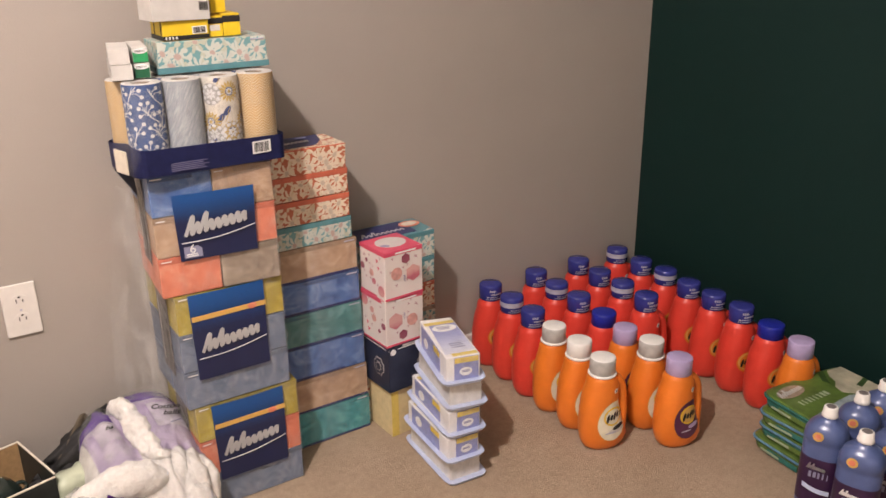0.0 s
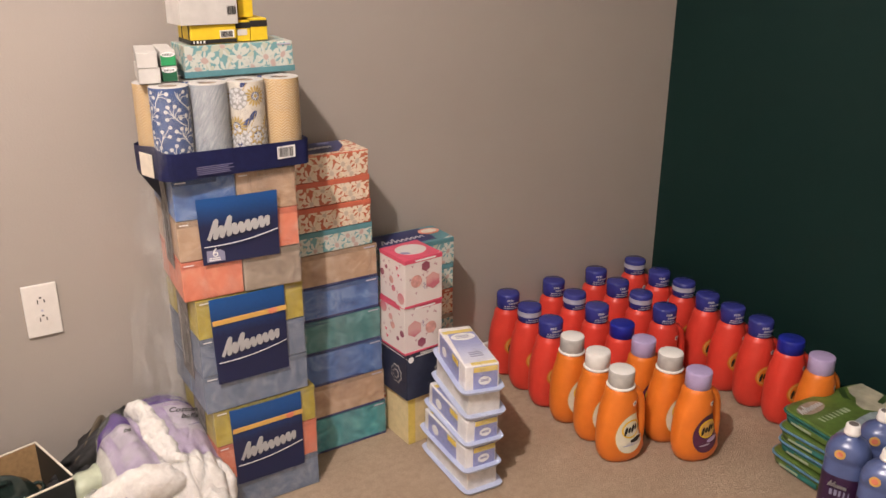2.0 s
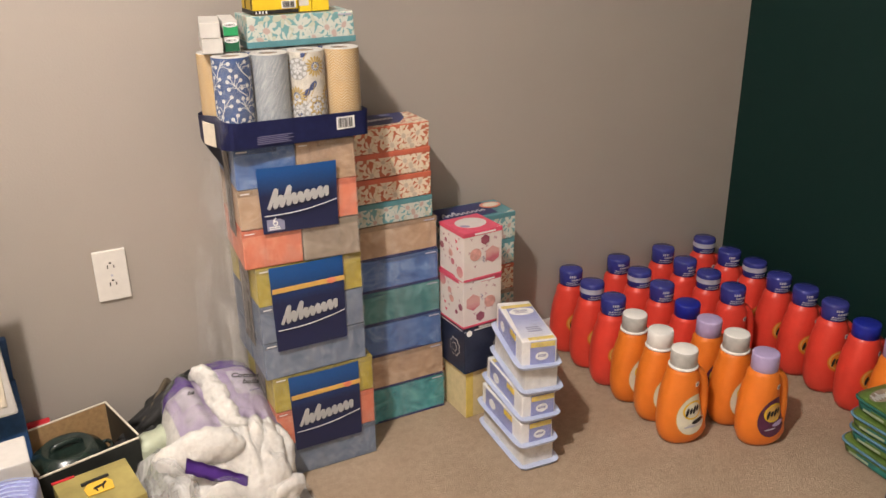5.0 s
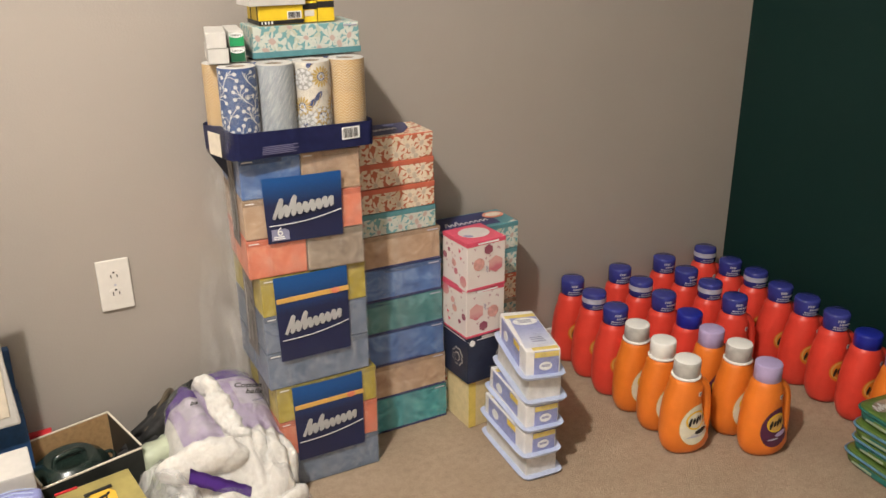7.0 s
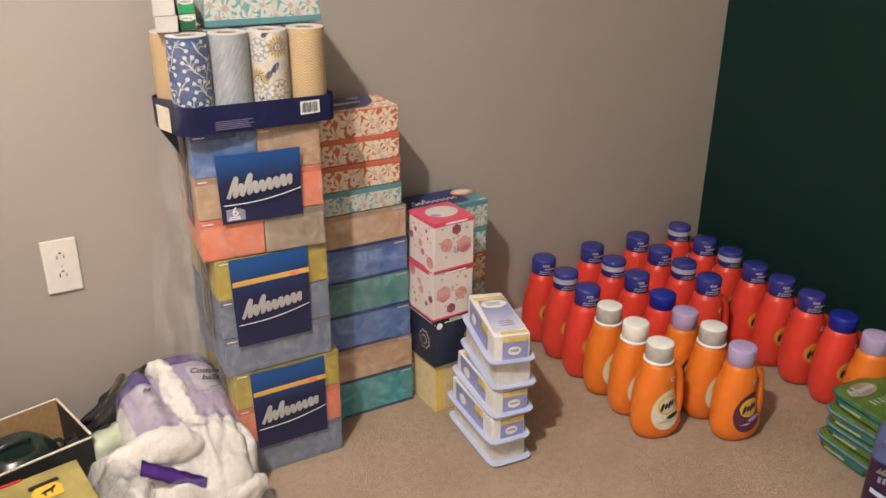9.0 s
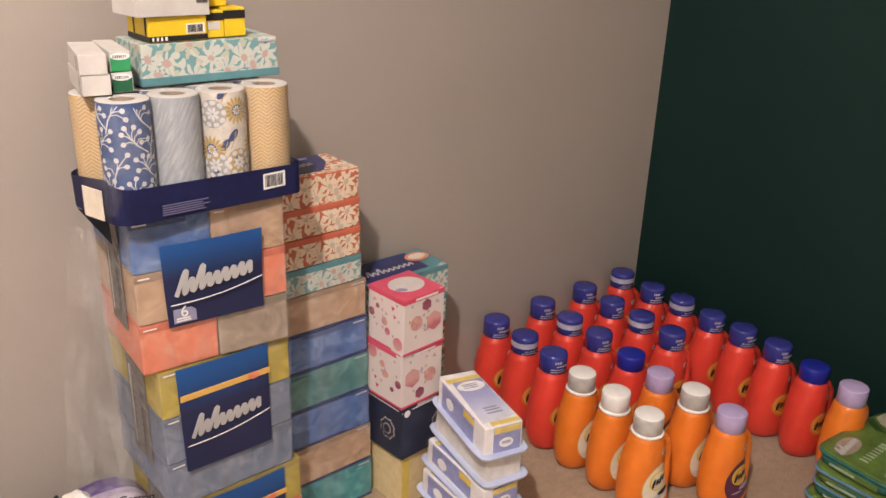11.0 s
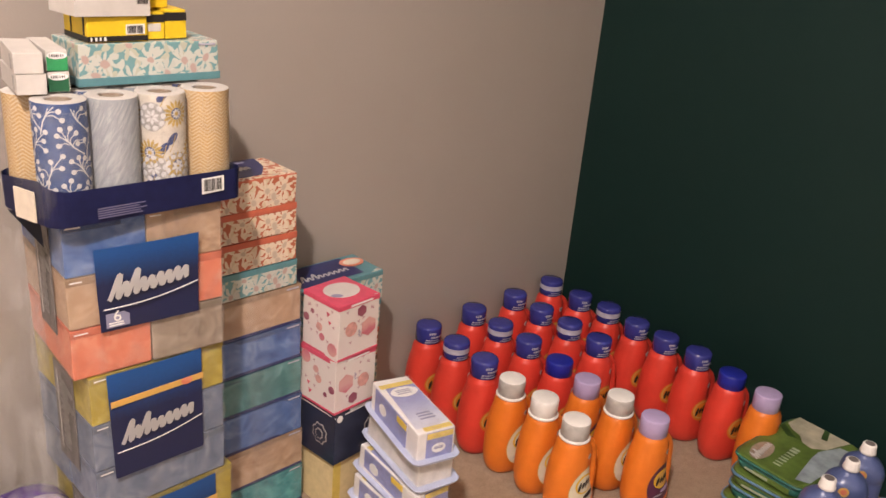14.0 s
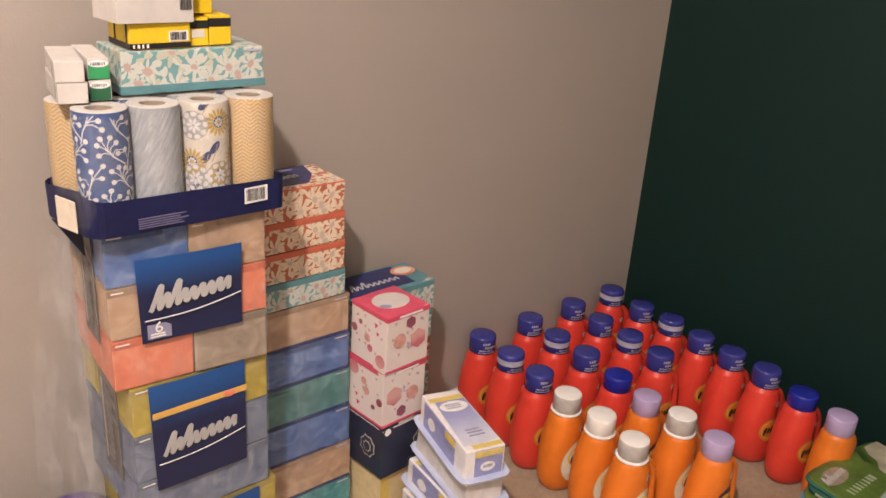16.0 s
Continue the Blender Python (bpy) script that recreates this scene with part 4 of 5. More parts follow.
def berry_print(body, r):
    rnd = random.Random(12)
    stems, dots, spots = [], [], []
    for row in range(5):
        for col in range(6):
            q = -0.105 + 0.038 * col + (0.019 if row % 2 else 0) + rnd.uniform(-0.006, 0.006)
            z = 0.014 + 0.036 * row + rnd.uniform(-0.005, 0.005)
            way = radians(90 + (32 if (row + col) % 2 else -32) + rnd.uniform(-15, 15))
            stems += stroke([(q - 0.034 * math.cos(way + 0.35), z - 0.034 * math.sin(way + 0.35)), (q - 0.015 * math.cos(way + 0.2), z - 0.015 * math.sin(way + 0.2)), (q, z)], 0.0010)
            for k in range(7):
                a, ln = way + radians(-96 + 32 * k) + rnd.uniform(-0.12, 0.12), rnd.uniform(0.013, 0.024)
                back = 0.012 * (abs(k - 3) / 3)
                bq, bz = q - back * math.cos(way), z - back * math.sin(way)
                mid = (bq + 0.5 * ln * math.cos(a * 0.6 + way * 0.4), bz + 0.5 * ln * math.sin(a * 0.6 + way * 0.4))
                end = (bq + ln * math.cos(a), bz + ln * math.sin(a))
                if any(math.hypot(end[0] - u, end[1] - v) < 0.0088 for u, v in spots):
                    continue
                spots.append(end)
                stems += stroke([(bq, bz), mid, end], 0.0007)
                dots.append(oval(end[0], end[1], 0.0038, 0.0038, 0, 12))

    def keep(shapes):
        return [o for o in shapes if min(p[1] for p in o) > 0.007 and max(p[1] for p in o) < 0.1725]

    part("print", wrapped(keep(stems), r + 0.0004), "print_white", body, "", False, False)
    part("berry_print", wrapped(keep(dots), r + 0.0006), "print_white", body, "", False, False)


def garden_print(body, r):
    gold, grey, white, navy = [], [], [], []
    base = ((-0.030, 0.142, 0), (0.007, 0.146, 1), (0.000, 0.106, 2), (-0.035, 0.088, 1), (0.007, 0.066, 0), (-0.033, 0.044, 2), (-0.014, 0.170, 2))
    spots = [(q + 0.075 * i, z - 0.078 * j, kind) for i in (-1, 0, 1) for j in (0, 1) for q, z, kind in base if z - 0.078 * j > -0.01]
    for k, (q, z, big) in enumerate(spots):
        if big == 1:
            gold += star(q, z, 0.009, 0.0215, 16, k)
            navy.append(oval(q, z, 0.0085, 0.0085, 0, 18))
            white += star(q, z, 0.0035, 0.0078, 9, k)
            gold.append(oval(q, z, 0.0034, 0.0034, 0, 12))
        elif big == 0:
            grey.append(oval(q, z, 0.0215, 0.0215, 0, 28))
            white += [oval(q + 0.0168 * math.cos(a * 0.698 + k), z + 0.0168 * math.sin(a * 0.698 + k), 0.0044, 0.0036, a * 0.698 + k + 1.57, 12) for a in range(9)]
            white += star(q, z, 0.0022, 0.0118, 7, k)
        else:
            navy += [oval(q, z + 0.003, 0.0110, 0.0055, 0.9, 14)]
            gold += stroke([(q - 0.006, z - 0.018), (q, z - 0.006), (q + 0.004, z + 0.008)], 0.0006)
    for name, shapes, ink, lift in (("grey_print", grey, "print_grey", 0.0003), ("navy_print", navy, "print_navy", 0.0005), ("gold_print", gold, "print_gold", 0.0007), ("white_print", white, "print_white", 0.0009)):
        pr = part(name, wrapped([[(q, min(max(z, 0.0065), 0.1728)) for q, z in o] for o in shapes], r + lift), ink, body, "", False, False)
        tagged(pr, kind="stuff")


for i, (fp, bp) in enumerate((("berries", "chevron"), ("brushed", "berries"), ("garden", "brushed"), ("chevron", "garden"))):
    roll(-0.110 + 0.0738 * i, -0.036, 0.006, 0.1735, R, fp)
    roll(-0.122 + 0.0738 * i, 0.037, 0.006, 0.172, R, bp)


def tray_wall():
    """The navy tray: an upright band with rounded corners, higher at one front corner."""
    bm = bmesh.new()
    pts = []
    x0, x1, y0, y1, r = -0.151, 0.150, -0.079, 0.079, 0.03
    for cx, cy, a0 in ((x0 + r, y0 + r, 180), (x1 - r * 0.5, y0 + r * 0.5, 270), (x1 - r * 0.5, y1 - r * 0.5, 0), (x0 + r, y1 - r, 90)):
        q = r if cx < 0 else r * 0.5
        for k in range(7):
            a = radians(a0 + 15 * k)
            pts.append((cx + q * math.cos(a), cy + q * math.sin(a)))
    n = len(pts)
    low, top = [], []
    for x, y in pts:
        low.append(bm.verts.new((x, y, 0.001)))
        corner = math.exp(-(((x + 0.14) / 0.035) ** 2 + ((y + 0.04) / 0.03) ** 2))
        top.append(bm.verts.new((x * 1.005, y * 1.01, 0.051 + 0.018 * corner)))
        if x < 0 and y > -0.05:
            for v in (low[-1], top[-1]):
                v.co.x -= 0.014 * min(1.0, (y + 0.05) / 0.05)
    for i in range(n):
        k = (i + 1) % n
        bm.faces.new((low[i], low[k], top[k], top[i]))
    bm.faces.new(low[::-1])
    bmesh.ops.solidify(bm, geom=bm.faces[:], thickness=0.0012)
    return bm


tray = part("tray", tray_wall(), "navy", towels, "navy cardboard tray with rounded corners", False)
part("barcode_patch", sheet([(0.078, 0.018), (0.116, 0.0195), (0.116, 0.044), (0.078, 0.043)], -0.0822), "ink_white", tray)
part("barcode", bars(0.081, 0.113, 0.022, 0.041, -0.0830, 14), "ink_black", tray)
part("print", lines(-0.085, -0.005, [0.008, 0.0115, 0.015, 0.0185, 0.022], 0.0014, -0.0822, 7), "ink_dim", tray)
part("cut_panel", box(-0.001, 0.001, -0.022, 0.022, 0.004, 0.049, 0.0004), "cream_card", tray).matrix_basis = pose(-0.1625, -0.024, 0, 0, 0, 16)
# dark sheet added for the shade below the tray's left back corner
bm = bmesh.new()
flap = [bm.verts.new(p) for p in ((-0.166, 0.045, 0.0), (-0.143, -0.018, 0.0), (-0.139, -0.012, -0.048), (-0.148, 0.020, -0.030))]
bm.faces.new(flap)
bmesh.ops.solidify(bm, geom=bm.faces[:], thickness=0.0012)
part("torn_flap", bm, "night", tray, "dark wedge standing for shade under the tray corner")
part("wrap", soft_box(-0.1600, 0.1475, -0.0765, 0.0765, 0.004, 0.176, 0.03, 0.004, 3.0, 12), "wrap", towels, "clear film", True)

# ---- boxes lying on the towels ----
ZT = 0.963
teal_box = tissue_carton(0.474, 0.694, 1.948, 2.052, ZT, ZT + 0.0625, "f_teal", None, "teal and white flowered tissue box lying on the paper towels", None, -1.5, "boxes on the paper towels")
part("band", box(-0.112, 0.112, -0.0532, 0.05, 0.001, 0.013, 0.001), "teal", teal_box)


def small_box(name, x0, x1, y0, y1, z0, z1, material, label, category, turn=0.0):
    ob = thing(name, (x0 + x1) / 2, (y0 + y1) / 2, z0, turn, label, category, "boxes on the paper towels")
    w, d, h = x1 - x0, y1 - y0, z1 - z0
    part("carton", box(-w / 2, w / 2, -d / 2, d / 2, 0.0003, h - 0.0003, 0.0012, 0.0008), material, ob)
    return ob, w, d, h


for k in range(2):
    z = ZT + 0.0005 + 0.029 * k
    ob, w, d, h = small_box("carton_box", 0.389, 0.427, 1.925, 2.045, z, z + 0.0285, "white_box", "small plain white carton on the paper towels", "carton", -9 - 2 * k)
    part("print", sheet([(0.034, 0.004), (0.046, 0.004), (0.046, 0.024), (0.034, 0.024)], 0, 0.0006), "print_grey", ob).matrix_basis = pose(-w / 2 - 0.0006, 0, 0, 0, 0, -90)
    ob, w, d, h = small_box("paste_carton", 0.431, 0.459, 1.932, 2.05, z, z + 0.0285, "white_box", "small white carton with a green end on the paper towels", "carton", -8)
    part("end_panel", box(-w / 2 + 0.0005, w / 2 - 0.0005, -d / 2 - 0.0009, -d / 2 + 0.02, 0.001, h * 0.72, 0.0004), "box_green" if k else "box_dark_green", ob)
    part("badge", sheet(oval(0, h * 0.76, w * 0.46, h * 0.17), -d / 2 - 0.0013, 0.0006), "ink_white", ob)
    part("print", bars(-w * 0.36, w * 0.36, h * 0.69, h * 0.83, -d / 2 - 0.0020, 7, True, 12 + k), "ink_black", ob)

ZB = ZT + 0.063
ob, w, d, h = small_box("yellow_carton", 0.488, 0.578, 1.952, 2.03, ZB, ZB + 0.036, "yellow_card", "yellow carton with a black foot band and price code", "carton", 1)
part("band", box(-w / 2 - 0.0005, w / 2 + 0.0005, -d / 2 - 0.0006, d / 2, 0.0006, 0.0085, 0.0004), "ink_black", ob)
part("print", bars(-w / 2 + 0.004, -w / 2 + 0.03, 0.002, 0.0072, -d / 2 - 0.0013, 4, True, 3), "ink_white", ob)
part("barcode_patch", sheet([(0.012, 0.010), (0.041, 0.0105), (0.041, 0.025), (0.012, 0.0245)], -d / 2 - 0.0012), "ink_white", ob)
part("barcode", bars(0.014, 0.039, 0.012, 0.023, -d / 2 - 0.002, 12, True, 5), "ink_black", ob)
part("edge_stripe", joined([box(-w / 2 - 0.0008, -w / 2 + 0.001, a, a + 0.004, 0.009, h - 0.0006, 0.0003) for a in (-0.030, 0.012)]), "ink_black", ob)
for x0, x1, hh in ((0.583, 0.611, 0.041), (0.613, 0.647, 0.044)):
    ob, w, d, h = small_box("yellow_carton", x0, x1, 1.96, 2.035, ZB, ZB + hh, "yellow_card", "small yellow carton with a black band", "carton", -2)
    part("band", box(-w / 2 - 0.0005, w / 2 + 0.0005, -d / 2 - 0.0006, d / 2, h * 0.62, h * 0.9, 0.0004), "ink_black", ob)
    if x0 < 0.6:
        part("panel", box(-w / 2 + 0.002, w / 2 - 0.006, -d / 2 - 0.0010, -d / 2 + 0.001, h * 0.3, h * 0.58, 0.0003), "white_card", ob)
ob, w, d, h = small_box("white_carton", 0.468, 0.581, 1.945, 2.03, ZB + 0.0362, ZB + 0.105, "white_box", "larger white carton with a price code on the yellow carton", "carton", 2)
part("barcode", bars(0.036, 0.054, 0.018, 0.034, -d / 2 - 0.0008, 10, True, 8), "ink_black", ob)
ob, w, d, h = small_box("yellow_carton", 0.592, 0.622, 1.975, 2.035, ZB + 0.0445, ZB + 0.085, "yellow_card", "yellow carton lying on other small cartons", "carton", 4)

# ---- detergent bottles ----
BODY = [(0.0, 0.006, 0.038, 0.027), (0.004, 0.009, 0.048, 0.034), (0.014, 0.011, 0.0575, 0.0395), (0.032, 0.011, 0.0640, 0.0440), (0.055, 0.007, 0.0630, 0.0455), (0.085, 0.0, 0.056, 0.0445), (0.11, -0.003, 0.0515, 0.044), (0.135, -0.004, 0.0475, 0.043), (0.162, -0.002, 0.0445, 0.041), (0.182, 0.002, 0.042, 0.0385), (0.196, -0.001, 0.038, 0.036), (0.204, 0.0, 0.034, 0.034), (0.208, 0.0, 0.0305, 0.0305), (0.215, 0.0, 0.029, 0.029)]


def body_at(z):
    zs = [r[0] for r in BODY]
    return [float(np.interp(z, zs, [r[k] for r in BODY])) for k in (1, 2, 3)]


def on_body(outline_centre, a, b, tilt, lift, parent, material, name):
    """A printed patch that follows the bottle's front."""
    cx, cz = outline_centre
    bm = bmesh.new()
    n, rings = 28, 4

    def put(x, z):
        ox, wa, wb = body_at(z)
        q = max(0.0, 1 - abs((x - ox) / wa) ** 2.15)
        return bm.verts.new((x, -wb * q ** (1 / 2.15) - lift, z))

    rows = [[put(cx, cz)]]
    for j in range(1, rings + 1):
        rows.append([put(*p) for p in oval(cx, cz, a * j / rings, b * j / rings, tilt, n)])
    for i in range(n):
        k = (i + 1) % n
        bm.faces.new((rows[0][0], rows[1][i], rows[1][k]))
        for j in range(1, rings):
            bm.faces.new((rows[j][i], rows[j + 1][i], rows[j + 1][k], rows[j][k]))
    bmesh.ops.recalc_face_normals(bm, faces=bm.faces[:])
    return part(name, bm, material, parent, "", True)


def cap_print(lid, rows):
    """Short unreadable lines of print round the front of a cap."""
    bm, r, rnd = bmesh.new(), 0.0340, random.Random(4)
    for z, h, a0, a1 in rows:
        a = a0
        while a < a1:
            b = min(a1, a + rnd.uniform(0.08, 0.2))
            bm.faces.new([bm.verts.new((r * math.sin(q), -r * math.cos(q), v)) for q, v in ((a, z), (b, z), (b, z + h), (a, z + h))])
            a = b + 0.05
    return tagged(part("print", bm, "silver", lid), kind="stuff")


def bottle(x, y, turn, colour, cap, label, group):
    ob = thing("detergent_bottle", x, y, 0, turn, label, "detergent bottle", group)
    if colour == "orange":
        ob.scale = (0.965, 0.965, 0.965) if cap == "lilac" else (0.975, 0.975, 0.975)
    body = part("body", loft(BODY, 44, 2.15), colour, ob, "", True)
    part("handle", tube([(0.020, 0, 0.190), (0.040, 0, 0.182), (0.054, 0, 0.160), (0.060, 0, 0.120), (0.060, 0, 0.080), (0.048, 0, 0.042)], [0.017, 0.0165, 0.0155, 0.0145, 0.0165, 0.025], 16, 1.2), colour, ob, "", True)
    if cap == "clear":
        lid = part("cap", can(0, 0, 0.208, 0.258, 0.0335, 0.006, 36), "cap_blue", ob, "translucent blue dosing cap", True)
        cap_print(lid, ((0.217, 0.0030, -0.75, 0.55), (0.223, 0.0030, -0.70, 0.30), (0.230, 0.0050, -0.30, 0.65), (0.239, 0.0065, -0.45, 0.10)))
    elif cap == "banded":
        lid = part("cap", can(0, 0, 0.208, 0.258, 0.0335, 0.006, 36), "cap_blue", ob, "blue dosing cap with a silver band", True)
        part("band", loft([(0.230, 0, 0.0339, 0.0339), (0.244, 0, 0.0339, 0.0339)], 36, 2.0, False), "silver", lid, "", True)
        cap_print(lid, ((0.216, 0.0030, -0.7, 0.5), (0.222, 0.0026, -0.5, 0.6)))
    elif cap == "deep":
        part("cap", can(0, 0, 0.203, 0.243, 0.0335, 0.004, 36), "cap_deep", ob, "plain deep blue cap", True)
    elif cap == "white":
        lid = part("cap", can(0, 0, 0.211, 0.252, 0.0325, 0.003, 36), "cap_grey" if "grey" in label else "cap_white", ob, "", True)
        part("lid_top", can(0, 0, 0.2505, 0.2535, 0.0315, 0.0012, 36), "cap_white", lid, "", True)
        part("collar", can(0, 0, 0.206, 0.2125, 0.0362, 0.002, 36), "cap_white", ob, "white collar ring", True)
    else:
        part("cap", can(0, 0, 0.205, 0.251, 0.0328, 0.003, 36), "cap_lilac", ob, "lilac cap", True)
    field = {"white": "lab_white", "lilac": "lab_plum"}.get(cap, "lab_orange")
    c = (0.015, 0.088) if colour == "orange" else (0.009, 0.090)
    if cap in ("white", "lilac"):
        edge = on_body(c, 0.0440, 0.0560, -0.12, 0.0004, ob, "gold" if cap == "white" else "lab_orange", "label_edge")
        patch = on_body(c, 0.0425, 0.0545, -0.12, 0.0008, ob, field, "label")
    else:
        patch = on_body((c[0] - 0.002, c[1] + 0.013), 0.0310, 0.0300, 0, 0.0007, ob, field, "label")
    on_body((c[0] - 0.002, c[1] + 0.015), 0.0275, 0.0255, 0, 0.0013, patch, "lab_yellow" if cap in ("white", "lilac") else "gold", "ring")
    on_body((c[0] - 0.002, c[1] + 0.015), 0.0230, 0.0210, 0, 0.0018, patch, {"white": "lab_white", "lilac": "gold"}.get(cap, "lab_orange"), "ring")
    for dx, hh, tip in ((-0.016, 0.0125, -0.22), (-0.006, 0.0085, -0.2), (0.0035, 0.0115, -0.2), (0.013, 0.0080, -0.22)):
        on_body((c[0] - 0.002 + dx, c[1] + 0.0155 + dx * 0.25), 0.0040, hh, tip, 0.0026, patch, "ink_black", "word_mark")
    on_body((c[0] + 0.014, c[1] - 0.017), 0.0175, 0.0062, 0.2, 0.0018, patch, "ink_black" if cap != "lilac" else "cap_lilac", "plaque")
    if cap in ("white", "lilac"):
        on_body((c[0] - 0.008, c[1] - 0.030), 0.016, 0.0022, 0.1, 0.0018, patch, "silver", "print")
        on_body((c[0] + 0.023, c[1] + 0.014), 0.0085, 0.0050, 0.3, 0.0012, patch, "leaf" if cap == "white" else "rose_dark", "accent")
        on_body((c[0] + 0.010, c[1] - 0.026), 0.0240, 0.0075, 0.12, 0.0011, patch, "white_card" if cap == "white" else "lab_plum", "lower_panel")
    badge = on_body((0.022, 0.170), 0.0068, 0.0068, 0, 0.0008, ob, "cap_white", "emblem")
    on_body((0.022, 0.170), 0.0036, 0.0036, 0, 0.0014, badge, "ink_grey", "print")
    return ob


FIRST = {}
ROWS_OF_BOTTLES = "red detergent bottles in the corner"


def place_bottle(x, y, colour, cap, grey=False):
    turn = (-9 if colour == "orange" else -18 if x > 1.8 else -11) + random.uniform(-5, 5)
    key = (colour, cap, grey)
    if key not in FIRST:
        text = {"clear": "red detergent bottle with a translucent blue cap", "banded": "red detergent bottle with a silver-banded blue cap", "deep": "red detergent bottle with a plain deep blue cap", "white": "orange detergent bottle with a white cap and cream label", "lilac": "orange detergent bottle with a lilac cap and plum label"}[cap]
        if grey:
            text = "orange detergent bottle with a grey-sided cap and cream label"
        FIRST[key] = bottle(x, y, turn, colour, cap, text, ROWS_OF_BOTTLES if colour == "red" else "orange detergent bottles")
    else:
        copy_thing(FIRST[key], pose(x, y, 0, 0, 0, turn))


for x, y, cap in (
    (1.382, 2.103, "clear"), (1.379, 1.998, "banded"), (1.370, 1.893, "clear"),
    (1.555, 2.106, "clear"), (1.546, 2.000, "banded"), (1.539, 1.896, "clear"), (1.538, 1.793, "deep"),
    (1.724, 2.105, "clear"), (1.714, 1.998, "clear"), (1.708, 1.895, "banded"), (1.696, 1.790, "clear"),
    (1.891, 2.106, "banded"), (1.881, 1.990, "clear"), (1.883, 1.892, "banded"), (1.866, 1.786, "clear"), (1.860, 1.690, "clear"), (1.855, 1.591, "clear"), (1.848, 1.489, "deep"),
):
    place_bottle(x, y, "red", cap)
for x, y, cap, grey in ((1.366, 1.799, "white", True), (1.364, 1.698, "white", False), (1.349, 1.597, "white", True), (1.520, 1.694, "lilac", False), (1.515, 1.596, "white", True), (1.510, 1.499, "lilac", False), (1.829, 1.386, "lilac", False)):
    place_bottle(x, y, "orange", cap, grey)

# ---- floor-cloth tubs ----
for i in range(4):
    z = 0.0375 * i
    tub = thing("floor_cloth_tub", 1.800 + 0.006 * (i % 2) - 0.008 * (3 - i) * 0.4, 1.281 - 0.004 * (i % 2), z, -6 + 2.5 * (i % 3), "green and teal tub of wet floor cloths in a stack", "cleaning cloths", "stacked floor-cloth tubs")
    part("tub", loft([(0.0005, 0, 0.130, 0.080), (0.004, 0, 0.135, 0.085), (0.026, 0, 0.138, 0.088)], 64, 8.0), "sea" if i % 2 else "leaf", tub, "", True)
    part("flange", loft([(0.026, 0, 0.140, 0.090), (0.0275, 0, 0.143, 0.093), (0.0315, 0, 0.143, 0.093), (0.033, 0, 0.141, 0.091)], 64, 8.0), "rim_blue" if i < 3 else "sea", tub, "", True)
    lid = part("lid_film", loft([(0.033, 0, 0.140, 0.090), (0.0355, 0, 0.138, 0.088), (0.0365, 0, 0.13, 0.08)], 64, 8.0), "leaf", tub, "printed green film lid", True)
    part("print", joined([box(-0.128 + 0.036 * k, -0.106 + 0.036 * k, -0.0905, -0.0885, 0.006, 0.019, 0.0003) for k in range(4)]), "pale_green", tub)
    part("side_print", box(-0.1402, -0.1380, -0.06, 0.03, 0.006, 0.019, 0.0004), "leaf" if i % 2 else "sea", tub)
    part("side_mark", lines(-0.05, 0.02, [0.009], 0.006, 0, 4 + i), "pale_green", tub).matrix_basis = pose(-0.1412, 0, 0, 0, 0, -90)
    if i == 3:
        part("mop_print", sheet([(0.134, 0.078), (0.133, -0.055), (0.095, -0.045), (0.055, -0.036), (0.03, -0.012), (0.035, 0.014), (0.06, 0.034), (0.066, 0.058), (0.085, 0.080)], 0.0376, 0.0008, False), "tan_print", lid)
        part("strap_print", sheet([(0.135, -0.002), (0.135, 0.012), (0.088, -0.004), (0.092, -0.018)], 0.0381, 0.0008, False), "deep_leaf", lid)
        part("slab_print", sheet([(-0.118, -0.056), (-0.104, -0.084), (0.10, -0.084), (0.092, -0.050), (0.03, -0.030), (-0.01, -0.034)], 0.0382, 0.0008, False), "slab_print", lid)
        part("leaf_print", sheet([(0.055, 0.084), (0.03, 0.05), (0.038, 0.03), (0.048, 0.05), (0.075, 0.084)], 0.0381, 0.0008, False), "deep_leaf", lid)
        part("badge", sheet(oval(-0.082, 0.048, 0.046, 0.022, 0.12), 0.0382, 0.0008, False), "m_grey", lid)
        bm = mark(-0.045, 0.042, -0.009, 0.02, 0.004, 0.0392, False)
        bmesh.ops.transform(bm, matrix=pose(-0.082, 0.047, 0, 0, 0, 6), verts=bm.verts[:])
        part("word_mark", bm, "ink_white", lid)
        bm = bars(-0.05, 0.055, -0.008, 0.010, 0.0384, 8, False, 4)
        bmesh.ops.transform(bm, matrix=pose(-0.055, 0.0, 0, 0, 0, 4), verts=bm.verts[:])
        part("print", bm, "pale_green", lid)

# ---- floor-cleaner bottles ----
JET = [(0.0, 0, 0.036, 0.030), (0.005, 0, 0.042, 0.036), (0.02, 0, 0.0445, 0.0385), (0.196, 0, 0.0445, 0.0385), (0.201, 0, 0.0425, 0.037), (0.207, 0, 0.0455, 0.0395), (0.222, 0, 0.0445, 0.039), (0.236, 0, 0.040, 0.0365), (0.246, 0, 0.033, 0.031), (0.254, 0, 0.024, 0.0235), (0.26, 0, 0.017, 0.017), (0.266, 0, 0.0145, 0.0145), (0.274, 0, 0.014, 0.014)]


JET = [(z, cx, a * 1.03, b * 1.02) if z < 0.25 else (z, cx, a, b) for z, cx, a, b in JET]


